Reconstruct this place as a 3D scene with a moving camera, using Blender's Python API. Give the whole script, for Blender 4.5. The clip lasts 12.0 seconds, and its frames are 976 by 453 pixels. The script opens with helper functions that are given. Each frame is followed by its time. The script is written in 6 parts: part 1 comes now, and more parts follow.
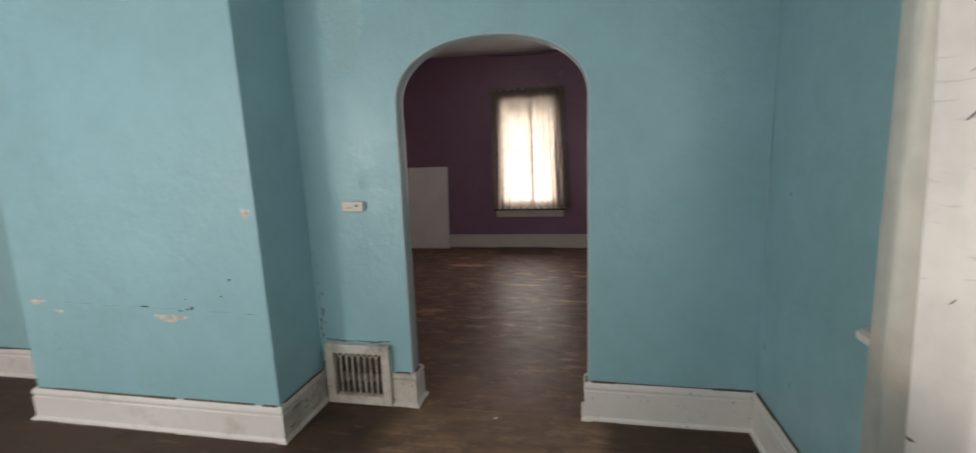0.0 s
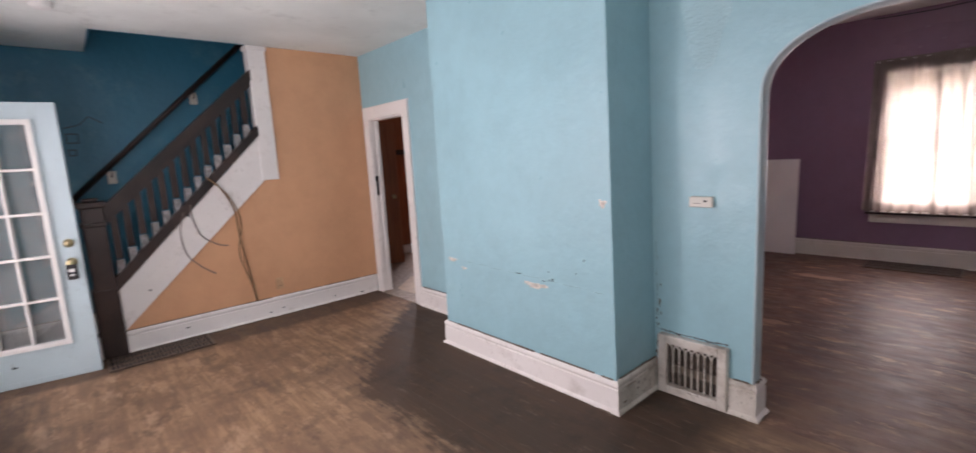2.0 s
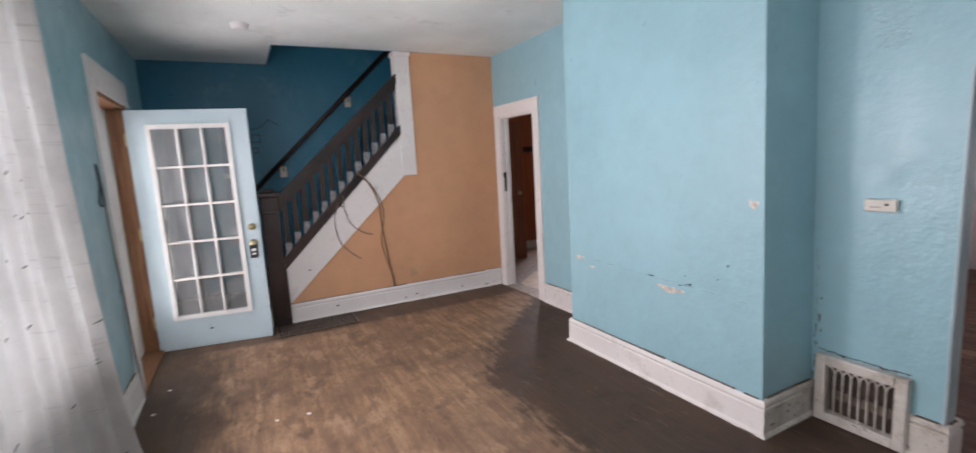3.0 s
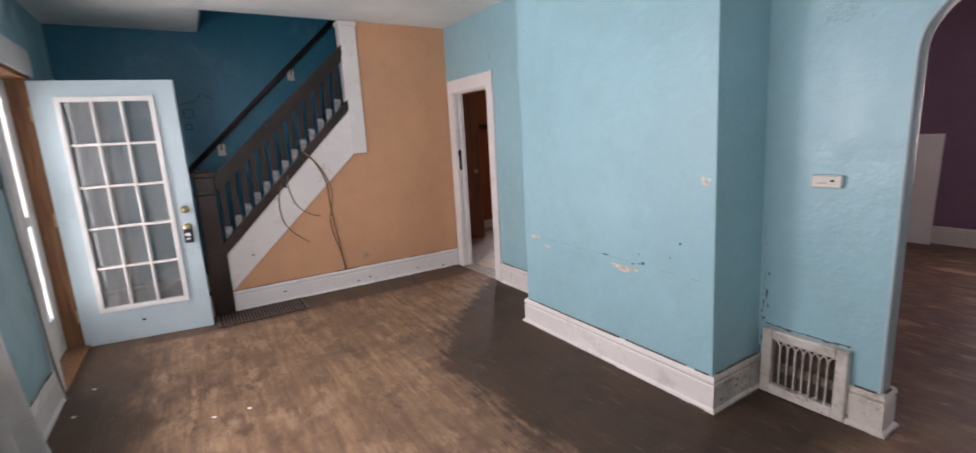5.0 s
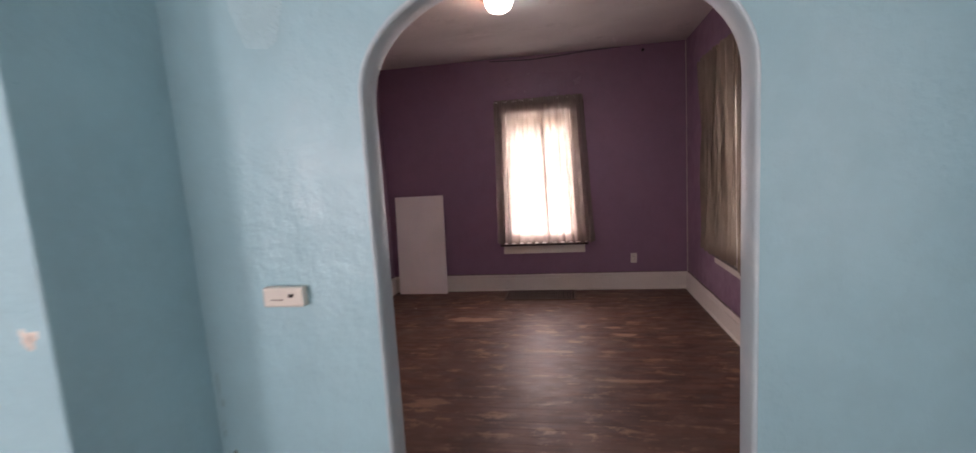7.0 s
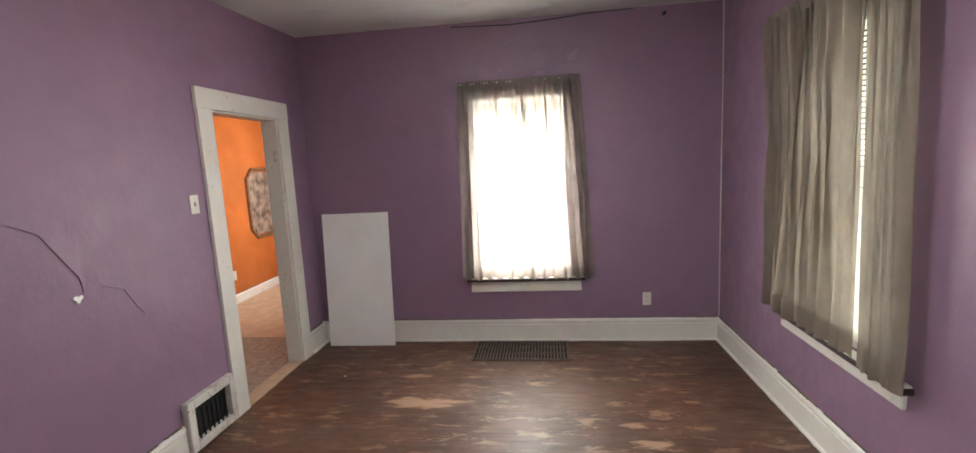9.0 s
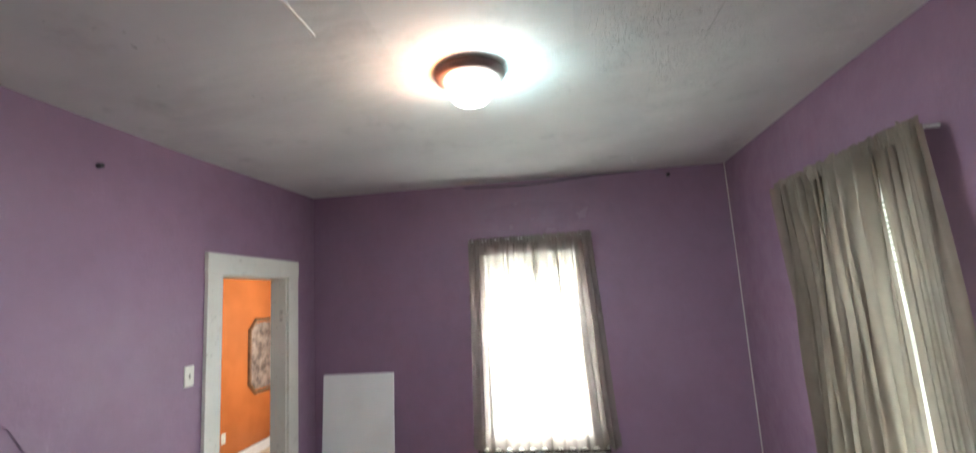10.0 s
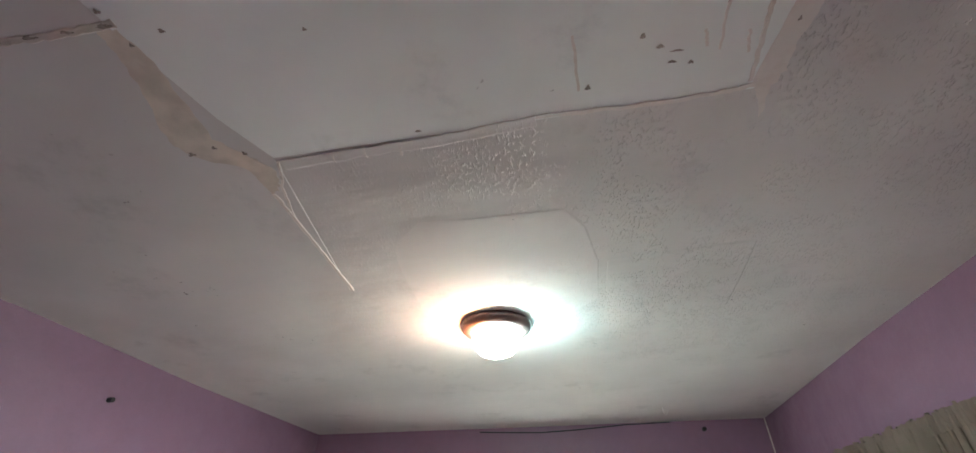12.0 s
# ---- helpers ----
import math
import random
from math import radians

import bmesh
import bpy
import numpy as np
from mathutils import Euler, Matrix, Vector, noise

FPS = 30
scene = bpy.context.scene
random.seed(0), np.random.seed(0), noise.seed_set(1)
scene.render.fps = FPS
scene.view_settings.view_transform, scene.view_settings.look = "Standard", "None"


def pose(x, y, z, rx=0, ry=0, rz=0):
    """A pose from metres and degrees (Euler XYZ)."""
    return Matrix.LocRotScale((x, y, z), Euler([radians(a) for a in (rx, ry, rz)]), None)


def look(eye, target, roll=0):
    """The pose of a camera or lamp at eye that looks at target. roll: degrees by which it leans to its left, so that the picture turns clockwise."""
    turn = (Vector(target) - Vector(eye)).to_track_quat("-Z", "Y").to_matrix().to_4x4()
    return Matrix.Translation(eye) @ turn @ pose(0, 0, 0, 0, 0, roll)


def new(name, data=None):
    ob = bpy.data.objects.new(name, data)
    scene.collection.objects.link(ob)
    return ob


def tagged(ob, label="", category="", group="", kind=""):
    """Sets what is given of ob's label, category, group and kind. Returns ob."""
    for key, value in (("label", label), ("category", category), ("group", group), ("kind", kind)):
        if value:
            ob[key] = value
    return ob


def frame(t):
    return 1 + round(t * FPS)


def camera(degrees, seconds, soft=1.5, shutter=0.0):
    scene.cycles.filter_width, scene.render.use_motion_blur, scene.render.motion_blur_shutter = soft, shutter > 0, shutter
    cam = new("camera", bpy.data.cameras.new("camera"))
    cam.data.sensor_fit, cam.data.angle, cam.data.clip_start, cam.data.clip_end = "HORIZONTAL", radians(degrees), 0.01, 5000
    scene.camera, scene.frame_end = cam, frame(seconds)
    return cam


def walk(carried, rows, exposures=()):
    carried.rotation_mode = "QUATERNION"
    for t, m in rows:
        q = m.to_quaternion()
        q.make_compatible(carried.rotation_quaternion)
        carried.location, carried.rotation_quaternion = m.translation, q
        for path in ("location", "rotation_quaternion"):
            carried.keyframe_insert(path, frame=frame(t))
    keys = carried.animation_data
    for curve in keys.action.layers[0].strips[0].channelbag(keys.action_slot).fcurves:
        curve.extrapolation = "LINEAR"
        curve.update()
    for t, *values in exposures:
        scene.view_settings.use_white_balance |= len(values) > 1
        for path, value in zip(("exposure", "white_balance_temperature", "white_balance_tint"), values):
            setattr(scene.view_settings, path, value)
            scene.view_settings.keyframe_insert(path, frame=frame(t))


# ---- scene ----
cam = camera(91.7, 12.0, soft=1.5, shutter=0.4)
PATH = [
    (0, (0.261, 0.401, 1.468), (-0.132, 2.336, 1.146), -2.0),
    (0.5, (0.235, 0.357, 1.456), (-0.467, 2.204, 1.151), -3.3),
    (1, (0.221, 0.338, 1.466), (-0.732, 2.07, 1.158), -2.7),
    (1.5, (0.192, 0.265, 1.489), (-1.034, 1.814, 1.181), -2.9),
    (2, (0.162, 0.228, 1.497), (-1.319, 1.539, 1.2), -3.2),
    (2.5, (0.141, 0.192, 1.501), (-1.505, 1.291, 1.212), -3.2),
    (3, (0.13, 0.159, 1.498), (-1.632, 1.062, 1.217), -3.2),
    (3.2, (0.122, 0.153, 1.505), (-1.678, 0.977, 1.22), -3.2),
    (5, (0.053, 0.27, 1.482), (-1.617, 1.304, 1.105), -3.2),
    (5.5, (0.003, 0.452, 1.491), (-1.201, 2.007, 1.13), -2.5),
    (6, (-0.052, 0.731, 1.464), (-0.841, 2.537, 1.123), -3.7),
    (6.5, (-0.104, 1.128, 1.502), (-0.714, 3.017, 1.254), -4.2),
    (7, (-0.155, 1.59, 1.514), (-0.506, 3.545, 1.275), -3.4),
    (7.2, (-0.185, 1.767, 1.527), (-0.488, 3.73, 1.29), -2.8),
    (8.8, (-0.278, 3.138, 1.616), (-0.528, 5.105, 1.357), -3.1),
    (9, (-0.299, 3.169, 1.649), (-0.546, 5.134, 1.37), -3.0),
    (9.5, (-0.335, 3.247, 1.715), (-0.579, 5.224, 1.535), -2.9),
    (10, (-0.345, 3.277, 1.832), (-0.59, 5.241, 2.117), -3.4),
    (10.5, (-0.355, 3.268, 1.896), (-0.617, 5.164, 2.477), -2.0),
    (11, (-0.355, 3.252, 1.946), (-0.608, 5.024, 2.838), -1.4),
    (11.5, (-0.363, 3.223, 1.962), (-0.599, 4.854, 3.095), -1.1),
    (12, (-0.368, 3.241, 1.955), (-0.61, 4.868, 3.093), -0.3),
]
EXPOSURES = [
    (0.0, -0.24, 6800, 12),
    (0.5, 0.14, 7100, 20),
    (1.5, 0.16, 6850, 30),
    (3.2, 0.15, 6500, 24),
    (5.5, 0.08, 6650, 26),
    (7.2, 0.24, 7050, 34),
    (8.9, 1.38, 6450, 6),
    (9.6, 1.50, 5800, -5),
    (10.4, 1.55, 5750, -4),
    (11.0, 1.6, 5900, -6),
    (12.0, 1.65, 5900, -6),
]
walk(cam, [(t, look(eye, target, roll)) for t, eye, target, roll in PATH], EXPOSURES)

# ---- plan, in metres ----
ARCH_Y, WALL_T = 2.84, 0.105         # blue side of the wall with the arch, and its thickness
BLUE_E, BLUE_S, ORANGE_X, STAIR_X = 1.12, -0.62, -4.80, -5.70
BLUE_H, PURPLE_H = 2.65, 2.80
PUR_W, PUR_E, PUR_N = -2.445, 1.15, 7.315
PUR_S = ARCH_Y + WALL_T

# ---- world and large lights ----
world = bpy.data.worlds.new("sky")
scene.world = world
world.use_nodes = True
wn, wl = world.node_tree.nodes, world.node_tree.links
sky = wn.new("ShaderNodeTexSky")
sky.sky_type, sky.sun_disc, sky.sun_elevation, sky.sun_rotation = "NISHITA", False, radians(48), radians(200)
wl.new(sky.outputs[0], wn["Background"].inputs[0])
wn["Background"].inputs[1].default_value = 0.08


def lamp_area(name, eye, target, w, h, watts, colour):
    data = bpy.data.lights.new(name, "AREA")
    data.shape, data.size, data.size_y, data.energy, data.color = "RECTANGLE", w, h, watts, colour
    ob = new(name, data)
    ob.matrix_basis = look(eye, target)
    return ob


DAY = (1.0, 0.985, 0.965)
# each curtained window: daylight behind the cloth, and the light that the cloth spreads into the room
lamp_area("daylight_south_window", (-2.10, BLUE_S - 0.30, 1.45), (-2.10, 3, 1.35), 1.20, 1.60, 15, DAY)
lamp_area("daylight_south_window_spread", (-2.50, BLUE_S + 0.24, 1.46), (-2.40, 3, 1.40), 0.50, 1.45, 28, DAY)
lamp_area("daylight_south_curtain_spread", (-1.25, BLUE_S + 0.24, 1.46), (-1.25, 3, 1.40), 1.60, 1.45, 25, DAY)
lamp_area("daylight_east_window", (BLUE_E + 0.30, 1.05, 1.60), (-3, 1.05, 1.4), 1.20, 1.50, 31, DAY)
lamp_area("daylight_front_door", (-4.26, BLUE_S - 0.45, 1.10), (-4.0, 3, 1.0), 0.80, 1.90, 34, DAY)
lamp_area("daylight_north_window", (-0.51, PUR_N + 0.30, 1.24), (-0.51, 3, 1.2), 0.90, 1.36, 115, (1.0, 0.96, 0.93))
lamp_area("daylight_north_window_spread", (-0.51, PUR_N - 0.11, 1.42), (-0.51, 3, 1.40), 0.80, 1.55, 4, (1.0, 0.99, 0.98))
lamp_area("daylight_purple_east_window", (PUR_E + 0.30, 5.71, 1.45), (-3, 5.71, 1.3), 0.90, 1.70, 24, DAY)
lamp_area("daylight_purple_east_window_spread", (PUR_E - 0.14, 5.71, 1.46), (-3, 5.71, 1.55), 0.82, 1.55, 1.5, DAY)
# the frosted dome of the mauve room's ceiling lamp sends most of its light downwards
lamp_area("ceiling_lamp_glow", (-0.628, 5.214, PURPLE_H - 0.156), (-0.628, 5.2141, 0), 0.18, 0.18, 9, (0.97, 0.96, 1.0)).data.shape = "DISK"
# added lamp in an unseen kitchen window, placed to light the orange wall
lamp_area("added_kitchen_daylight", (-2.10, 8.60, 1.55), (-4.2, 8.7, 1.3), 0.9, 1.2, 27, (1.0, 0.93, 0.82))
# added lamp outside an unseen west window, to brighten the back room
lamp_area("added_back_room_daylight", (-6.62, 4.64, 1.5), (-4.4, 3.1, 0.2), 0.36, 1.0, 20, DAY)

# ---- materials ----


class Nodes:
    """Short names for the nodes of one material."""

    def __init__(self, name):
        self.mat = bpy.data.materials.new(name)
        self.mat.use_nodes = True
        self.nodes, self.links = self.mat.node_tree.nodes, self.mat.node_tree.links
        self.bsdf = self.nodes["Principled BSDF"]
        self.out = self.nodes["Material Output"]

    def put(self, socket, value):
        if isinstance(value, bpy.types.NodeSocket):
            self.links.new(value, socket)
        elif isinstance(value, (tuple, list)) and len(value) == 3 and socket.type == "RGBA":
            socket.default_value = (*value, 1)
        else:
            socket.default_value = value

    def add(self, kind, out=0, props=None, **inputs):
        n = self.nodes.new(kind)
        for k, v in (props or {}).items():
            setattr(n, k, v)
        for k, v in inputs.items():
            key = int(k[1:]) if k[0] == "i" and k[1:].isdigit() else k.replace("_", " ")
            self.put(n.inputs[key], v)
        return n.outputs[out]

    def where(self):
        return self.add("ShaderNodeNewGeometry", "Position")

    def scaled(self, vec, sx, sy, sz):
        return self.add("ShaderNodeVectorMath", 0, {"operation": "MULTIPLY"}, i0=vec, i1=(sx, sy, sz))

    def noise(self, vec, scale, detail=4.0, rough=0.55):
        return self.add("ShaderNodeTexNoise", 0, None, Vector=vec, Scale=scale, Detail=detail, Roughness=rough)

    def ramp(self, value, lo, hi, a=0.0, b=1.0):
        return self.add("ShaderNodeMapRange", 0, {"interpolation_type": "SMOOTHSTEP"}, i0=value, i1=lo, i2=hi, i3=a, i4=b)

    def math(self, op, a, b=0.0):
        return self.add("ShaderNodeMath", 0, {"operation": op}, i0=a, i1=b)

    def mix(self, fac, a, b):
        n = self.nodes.new("ShaderNodeMix")
        n.data_type = "RGBA"
        self.put(n.inputs[0], fac), self.put(n.inputs[6], a), self.put(n.inputs[7], b)
        return n.outputs[2]

    def bump(self, height, strength, distance=0.01, normal=None):
        n = self.nodes.new("ShaderNodeBump")
        self.put(n.inputs["Strength"], strength), self.put(n.inputs["Distance"], distance), self.put(n.inputs["Height"], height)
        if normal:
            self.links.new(normal, n.inputs["Normal"])
        return n.outputs[0]

    def done(self, colour, rough, normal=None, metal=0.0, spec=0.5):
        self.put(self.bsdf.inputs["Base Color"], colour)
        self.put(self.bsdf.inputs["Roughness"], rough)
        self.put(self.bsdf.inputs["Metallic"], metal)
        self.put(self.bsdf.inputs["Specular IOR Level"], spec)
        if normal:
            self.links.new(normal, self.bsdf.inputs["Normal"])
        return self.mat


def times(c, k):
    return tuple(v * k for v in c)


def wall_paint(name, colour, stain, rough=0.5, lumps=0.35, worn=0.0, fine_lumps=0.34):
    """Old paint over plaster: broad mottling, small stains, trowel lumps and fine stipple."""
    n = Nodes(name)
    p = n.where()
    broad, mid, fine = n.noise(p, 1.3, 3), n.noise(p, 7.0, 5), n.noise(p, 90.0, 3)
    c = n.mix(n.ramp(broad, 0.3, 0.7), times(colour, 0.94), times(colour, 1.04))
    c = n.mix(n.ramp(mid, 0.35, 0.75, 0.0, 0.30), c, times(colour, 0.85))
    c = n.mix(n.ramp(n.noise(p, 3.1, 6, 0.68), 0.52, 0.72, 0.0, 0.07 + worn), c, stain)
    c = n.mix(n.ramp(n.noise(p, 23.0, 4, 0.6), 0.4, 0.7, 0.0, 0.16), c, times(colour, 1.14))
    spots = n.math("MULTIPLY", n.ramp(n.noise(p, 17.0, 6, 0.7), 0.62, 0.72), n.ramp(n.noise(p, 2.3, 2), 0.48, 0.62))
    c = n.mix(n.math("MULTIPLY", spots, 0.10 + worn), c, stain)
    trowel = n.ramp(n.noise(n.scaled(p, 1.0, 1.0, 0.6), 13.0, 4, 0.6), 0.40, 0.62)
    h = n.math("ADD", n.math("MULTIPLY", n.noise(p, 4.0, 4), 0.9), n.math("ADD", n.math("MULTIPLY", trowel, 0.07), n.math("MULTIPLY", n.noise(p, 28.0, 4), 0.30)))
    nor = n.bump(h, lumps, 0.012)
    nor = n.bump(fine, fine_lumps, 0.002 if fine_lumps < 0.5 else 0.008, nor)
    return n.done(c, n.ramp(mid, 0.2, 0.8, rough - 0.1, rough + 0.12), nor)


def trim_paint(name, colour, dirt, amount=0.5):
    """White gloss trim paint, chipped and grimy."""
    n = Nodes(name)
    p = n.where()
    c = n.mix(n.ramp(n.noise(p, 3.0, 3), 0.3, 0.7), times(colour, 0.93), colour)
    chips = n.math("MULTIPLY", n.ramp(n.noise(p, 30.0, 7, 0.74), 0.585, 0.65), n.ramp(n.noise(p, 2.4, 4), 0.44, 0.57))
    grime = n.ramp(n.noise(p, 6.0, 6, 0.65), 0.64 - 0.24 * amount, 0.84 - 0.10 * amount, 0.0, amount)
    c = n.mix(grime, c, dirt)
    c = n.mix(n.math("MULTIPLY", chips, amount), c, times(dirt, 0.45))
    nor = n.bump(n.noise(p, 45.0, 4), 0.25, 0.004)
    return n.done(c, 0.42, nor)


def plain(name, colour, rough=0.5, metal=0.0, vary=0.12, scale=12.0, relief=0.1):
    n = Nodes(name)
    p = n.where()
    f = n.noise(p, scale, 5)
    c = n.mix(n.ramp(f, 0.3, 0.7), times(colour, 1 - vary), times(colour, 1 + vary))
    return n.done(c, rough, n.bump(n.noise(p, scale * 5, 3), relief, 0.003), metal)


def wood(name, dark, light, rough=0.4, stretch=(1.5, 30.0, 30.0)):
    n = Nodes(name)
    p = n.scaled(n.where(), *stretch)
    g = n.noise(p, 1.0, 6, 0.65)
    c = n.mix(n.ramp(g, 0.3, 0.7), dark, light)
    return n.done(c, n.ramp(g, 0.2, 0.8, rough - 0.08, rough + 0.15), n.bump(g, 0.25, 0.003))


def floor_blue():
    """Strip floor: bare sanded middle, dark paint left round the edges, traffic path through the arch."""
    n = Nodes("worn_strip_floor")
    p = n.where()
    xyz = n.nodes.new("ShaderNodeSeparateXYZ")
    n.links.new(p, xyz.inputs[0])
    x, y = xyz.outputs[0], xyz.outputs[1]
    wob = n.math("MULTIPLY", n.math("SUBTRACT", n.noise(p, 2.6, 6, 0.65), 0.5), 0.75)
    wob2 = n.math("MULTIPLY", n.math("SUBTRACT", n.noise(n.scaled(p, 3, 22, 1), 1.0, 5, 0.7), 0.5), 0.5)
    w = n.math("ADD", wob, wob2)
    slope = n.math("MULTIPLY", n.math("MAXIMUM", n.math("SUBTRACT", -2.8, x), 0.0), 1.0)
    north = n.ramp(n.math("SUBTRACT", n.math("ADD", y, w), slope), 1.42, 1.62)
    west = n.ramp(n.math("ADD", x, n.math("MULTIPLY", w, 0.3)), -4.42, -4.32, 1.0, 0.0)
    south = n.ramp(n.math("ADD", y, w), -0.30, 0.05, 0.85, 0.0)
    east = n.ramp(n.math("ADD", x, w), 0.35, 0.6, 0.0, 1.0)
    w4 = n.math("MULTIPLY", w, 0.35)
    path = n.math("MULTIPLY", n.ramp(n.math("ADD", x, w4), -0.88, -0.66), n.ramp(n.math("ADD", x, w4), 0.30, 0.46, 1.0, 0.0))
    north = n.math("MULTIPLY", north, n.math("SUBTRACT", 1.0, n.math("MULTIPLY", path, 0.7)))
    paint = n.math("MAXIMUM", n.math("MAXIMUM", north, n.math("MULTIPLY", west, 0.75)), n.math("MAXIMUM", south, n.math("MULTIPLY", east, 0.9)))
    grain = n.noise(n.scaled(p, 1.6, 17.0, 1.0), 1.0, 8, 0.72)
    tone = n.add("ShaderNodeObjectInfo", "Random")
    bare = n.mix(n.ramp(grain, 0.32, 0.68), (0.190, 0.108, 0.062), (0.420, 0.268, 0.162))
    bare = n.mix(n.ramp(tone, 0.0, 1.0, 0.0, 0.22), bare, (0.200, 0.120, 0.075))
    bare = n.mix(n.ramp(n.noise(p, 1.4, 4), 0.42, 0.66, 0.0, 0.60), bare, (0.150, 0.090, 0.062))
    bare = n.mix(n.ramp(n.noise(n.scaled(p, 0.8, 1.2, 1.0), 3.3, 7, 0.72), 0.54, 0.64, 0.0, 0.55), bare, (0.075, 0.047, 0.036))
    bare = n.mix(n.ramp(n.noise(n.scaled(p, 1.0, 1.8, 1.0), 4.5, 6, 0.7), 0.45, 0.62, 0.0, 0.65), bare, (0.150, 0.088, 0.058))
    bare = n.mix(n.math("MULTIPLY", n.ramp(n.noise(n.scaled(p, 1.0, 2.6, 1.0), 9.0, 7, 0.75), 0.60, 0.66), 0.6), bare, (0.062, 0.040, 0.032))
    bare = n.mix(n.ramp(n.noise(n.scaled(p, 1.2, 3.0, 1.0), 2.7, 6, 0.7), 0.52, 0.66, 0.0, 0.5), bare, (0.47, 0.315, 0.205))
    dark = n.mix(n.ramp(grain, 0.45, 0.8, 0.0, 0.6), (0.070, 0.043, 0.029), (0.142, 0.088, 0.058))
    dark = n.mix(n.ramp(n.noise(p, 2.4, 6, 0.7), 0.48, 0.64, 0.0, 0.6), dark, (0.034, 0.023, 0.018))
    dark = n.mix(n.math("MULTIPLY", n.ramp(n.noise(n.scaled(p, 2.2, 9.0, 1.0), 2.0, 7, 0.75), 0.57, 0.67), 0.5), dark, (0.21, 0.145, 0.10))
    c = n.mix(paint, bare, dark)
    return n.done(c, n.ramp(grain, 0.2, 0.8, 0.48, 0.70), n.bump(grain, 0.15, 0.003), spec=0.28)


def floor_purple():
    """Dark red-brown floor paint, scuffed through along the boards."""
    n = Nodes("scuffed_brown_floor")
    p = n.where()
    grain = n.noise(n.scaled(p, 2.0, 40.0, 1.0), 1.0, 7, 0.7)
    tone = n.add("ShaderNodeObjectInfo", "Random")
    dark = n.mix(n.ramp(grain, 0.35, 0.75), (0.088, 0.041, 0.026), (0.165, 0.078, 0.048))
    dark = n.mix(n.ramp(tone, 0.0, 1.0, 0.0, 0.22), dark, (0.058, 0.034, 0.027))
    dark = n.mix(n.ramp(n.noise(n.scaled(p, 1.0, 1.7, 1.0), 3.4, 6, 0.68), 0.44, 0.64, 0.0, 0.65), dark, (0.046, 0.027, 0.021))
    dark = n.mix(n.ramp(n.noise(n.scaled(p, 1.0, 1.5, 1.0), 1.3, 5, 0.6), 0.46, 0.68, 0.0, 0.45), dark, (0.130, 0.080, 0.058))
    scuff = n.ramp(n.noise(n.scaled(p, 2.1, 7.0, 1.0), 1.8, 9, 0.76), 0.540, 0.580)
    zone = n.ramp(n.noise(n.scaled(p, 0.8, 1.2, 1.0), 1.9, 5, 0.6), 0.40, 0.55)
    c = n.mix(n.math("MULTIPLY", scuff, n.math("MULTIPLY", zone, 0.75)), dark, (0.31, 0.19, 0.115))
    nicks = n.ramp(n.noise(n.scaled(p, 2.6, 15.0, 1.0), 3.0, 6, 0.7), 0.60, 0.64, 0.0, 0.30)
    c = n.mix(n.math("MULTIPLY", nicks, n.ramp(n.noise(p, 2.6, 4), 0.42, 0.60)), c, (0.32, 0.21, 0.145))
    xyz = n.nodes.new("ShaderNodeSeparateXYZ")
    n.links.new(p, xyz.inputs[0])
    # patches worn bare along the line walked between the doorways
    ragged = n.math("MULTIPLY", n.noise(n.scaled(p, 2.0, 8.0, 1.0), 2.0, 7, 0.72), 1.6)
    for wx, wy, across, deep, share in ((-1.18, 6.18, 1.6, 5.5, 0.9), (-1.36, 6.58, 4.0, 14.0, 0.7), (0.17, 5.94, 5.0, 16.0, 0.7), (0.28, 5.74, 3.6, 9.0, 0.85), (0.20, 4.83, 2.2, 13.0, 0.6), (-1.15, 4.45, 3.0, 6.0, 0.55), (-0.35, 5.35, 2.4, 15.0, 0.5)):
        px = n.math("MULTIPLY", n.math("SUBTRACT", xyz.outputs[0], wx), across)
        py = n.math("MULTIPLY", n.math("SUBTRACT", xyz.outputs[1], wy), deep)
        away = n.math("SQRT", n.math("ADD", n.math("MULTIPLY", px, px), n.math("MULTIPLY", py, py)))
        worn = n.ramp(n.math("ADD", away, ragged), 1.05, 1.30, share, 0.0)
        c = n.mix(worn, c, (0.40, 0.262, 0.178))
    near = n.ramp(xyz.outputs[1], 3.0, 4.6, 0.75, 0.0)
    c = n.mix(n.math("MULTIPLY", near, n.ramp(n.noise(p, 3.2, 6, 0.7), 0.35, 0.65)), c, (0.185, 0.112, 0.070))
    r = n.ramp(n.noise(n.scaled(p, 1.0, 2.4, 1.0), 6.0, 5, 0.60), 0.35, 0.65, 0.40, 0.58)
    return n.done(c, r, n.bump(grain, 0.02, 0.003), spec=0.34)


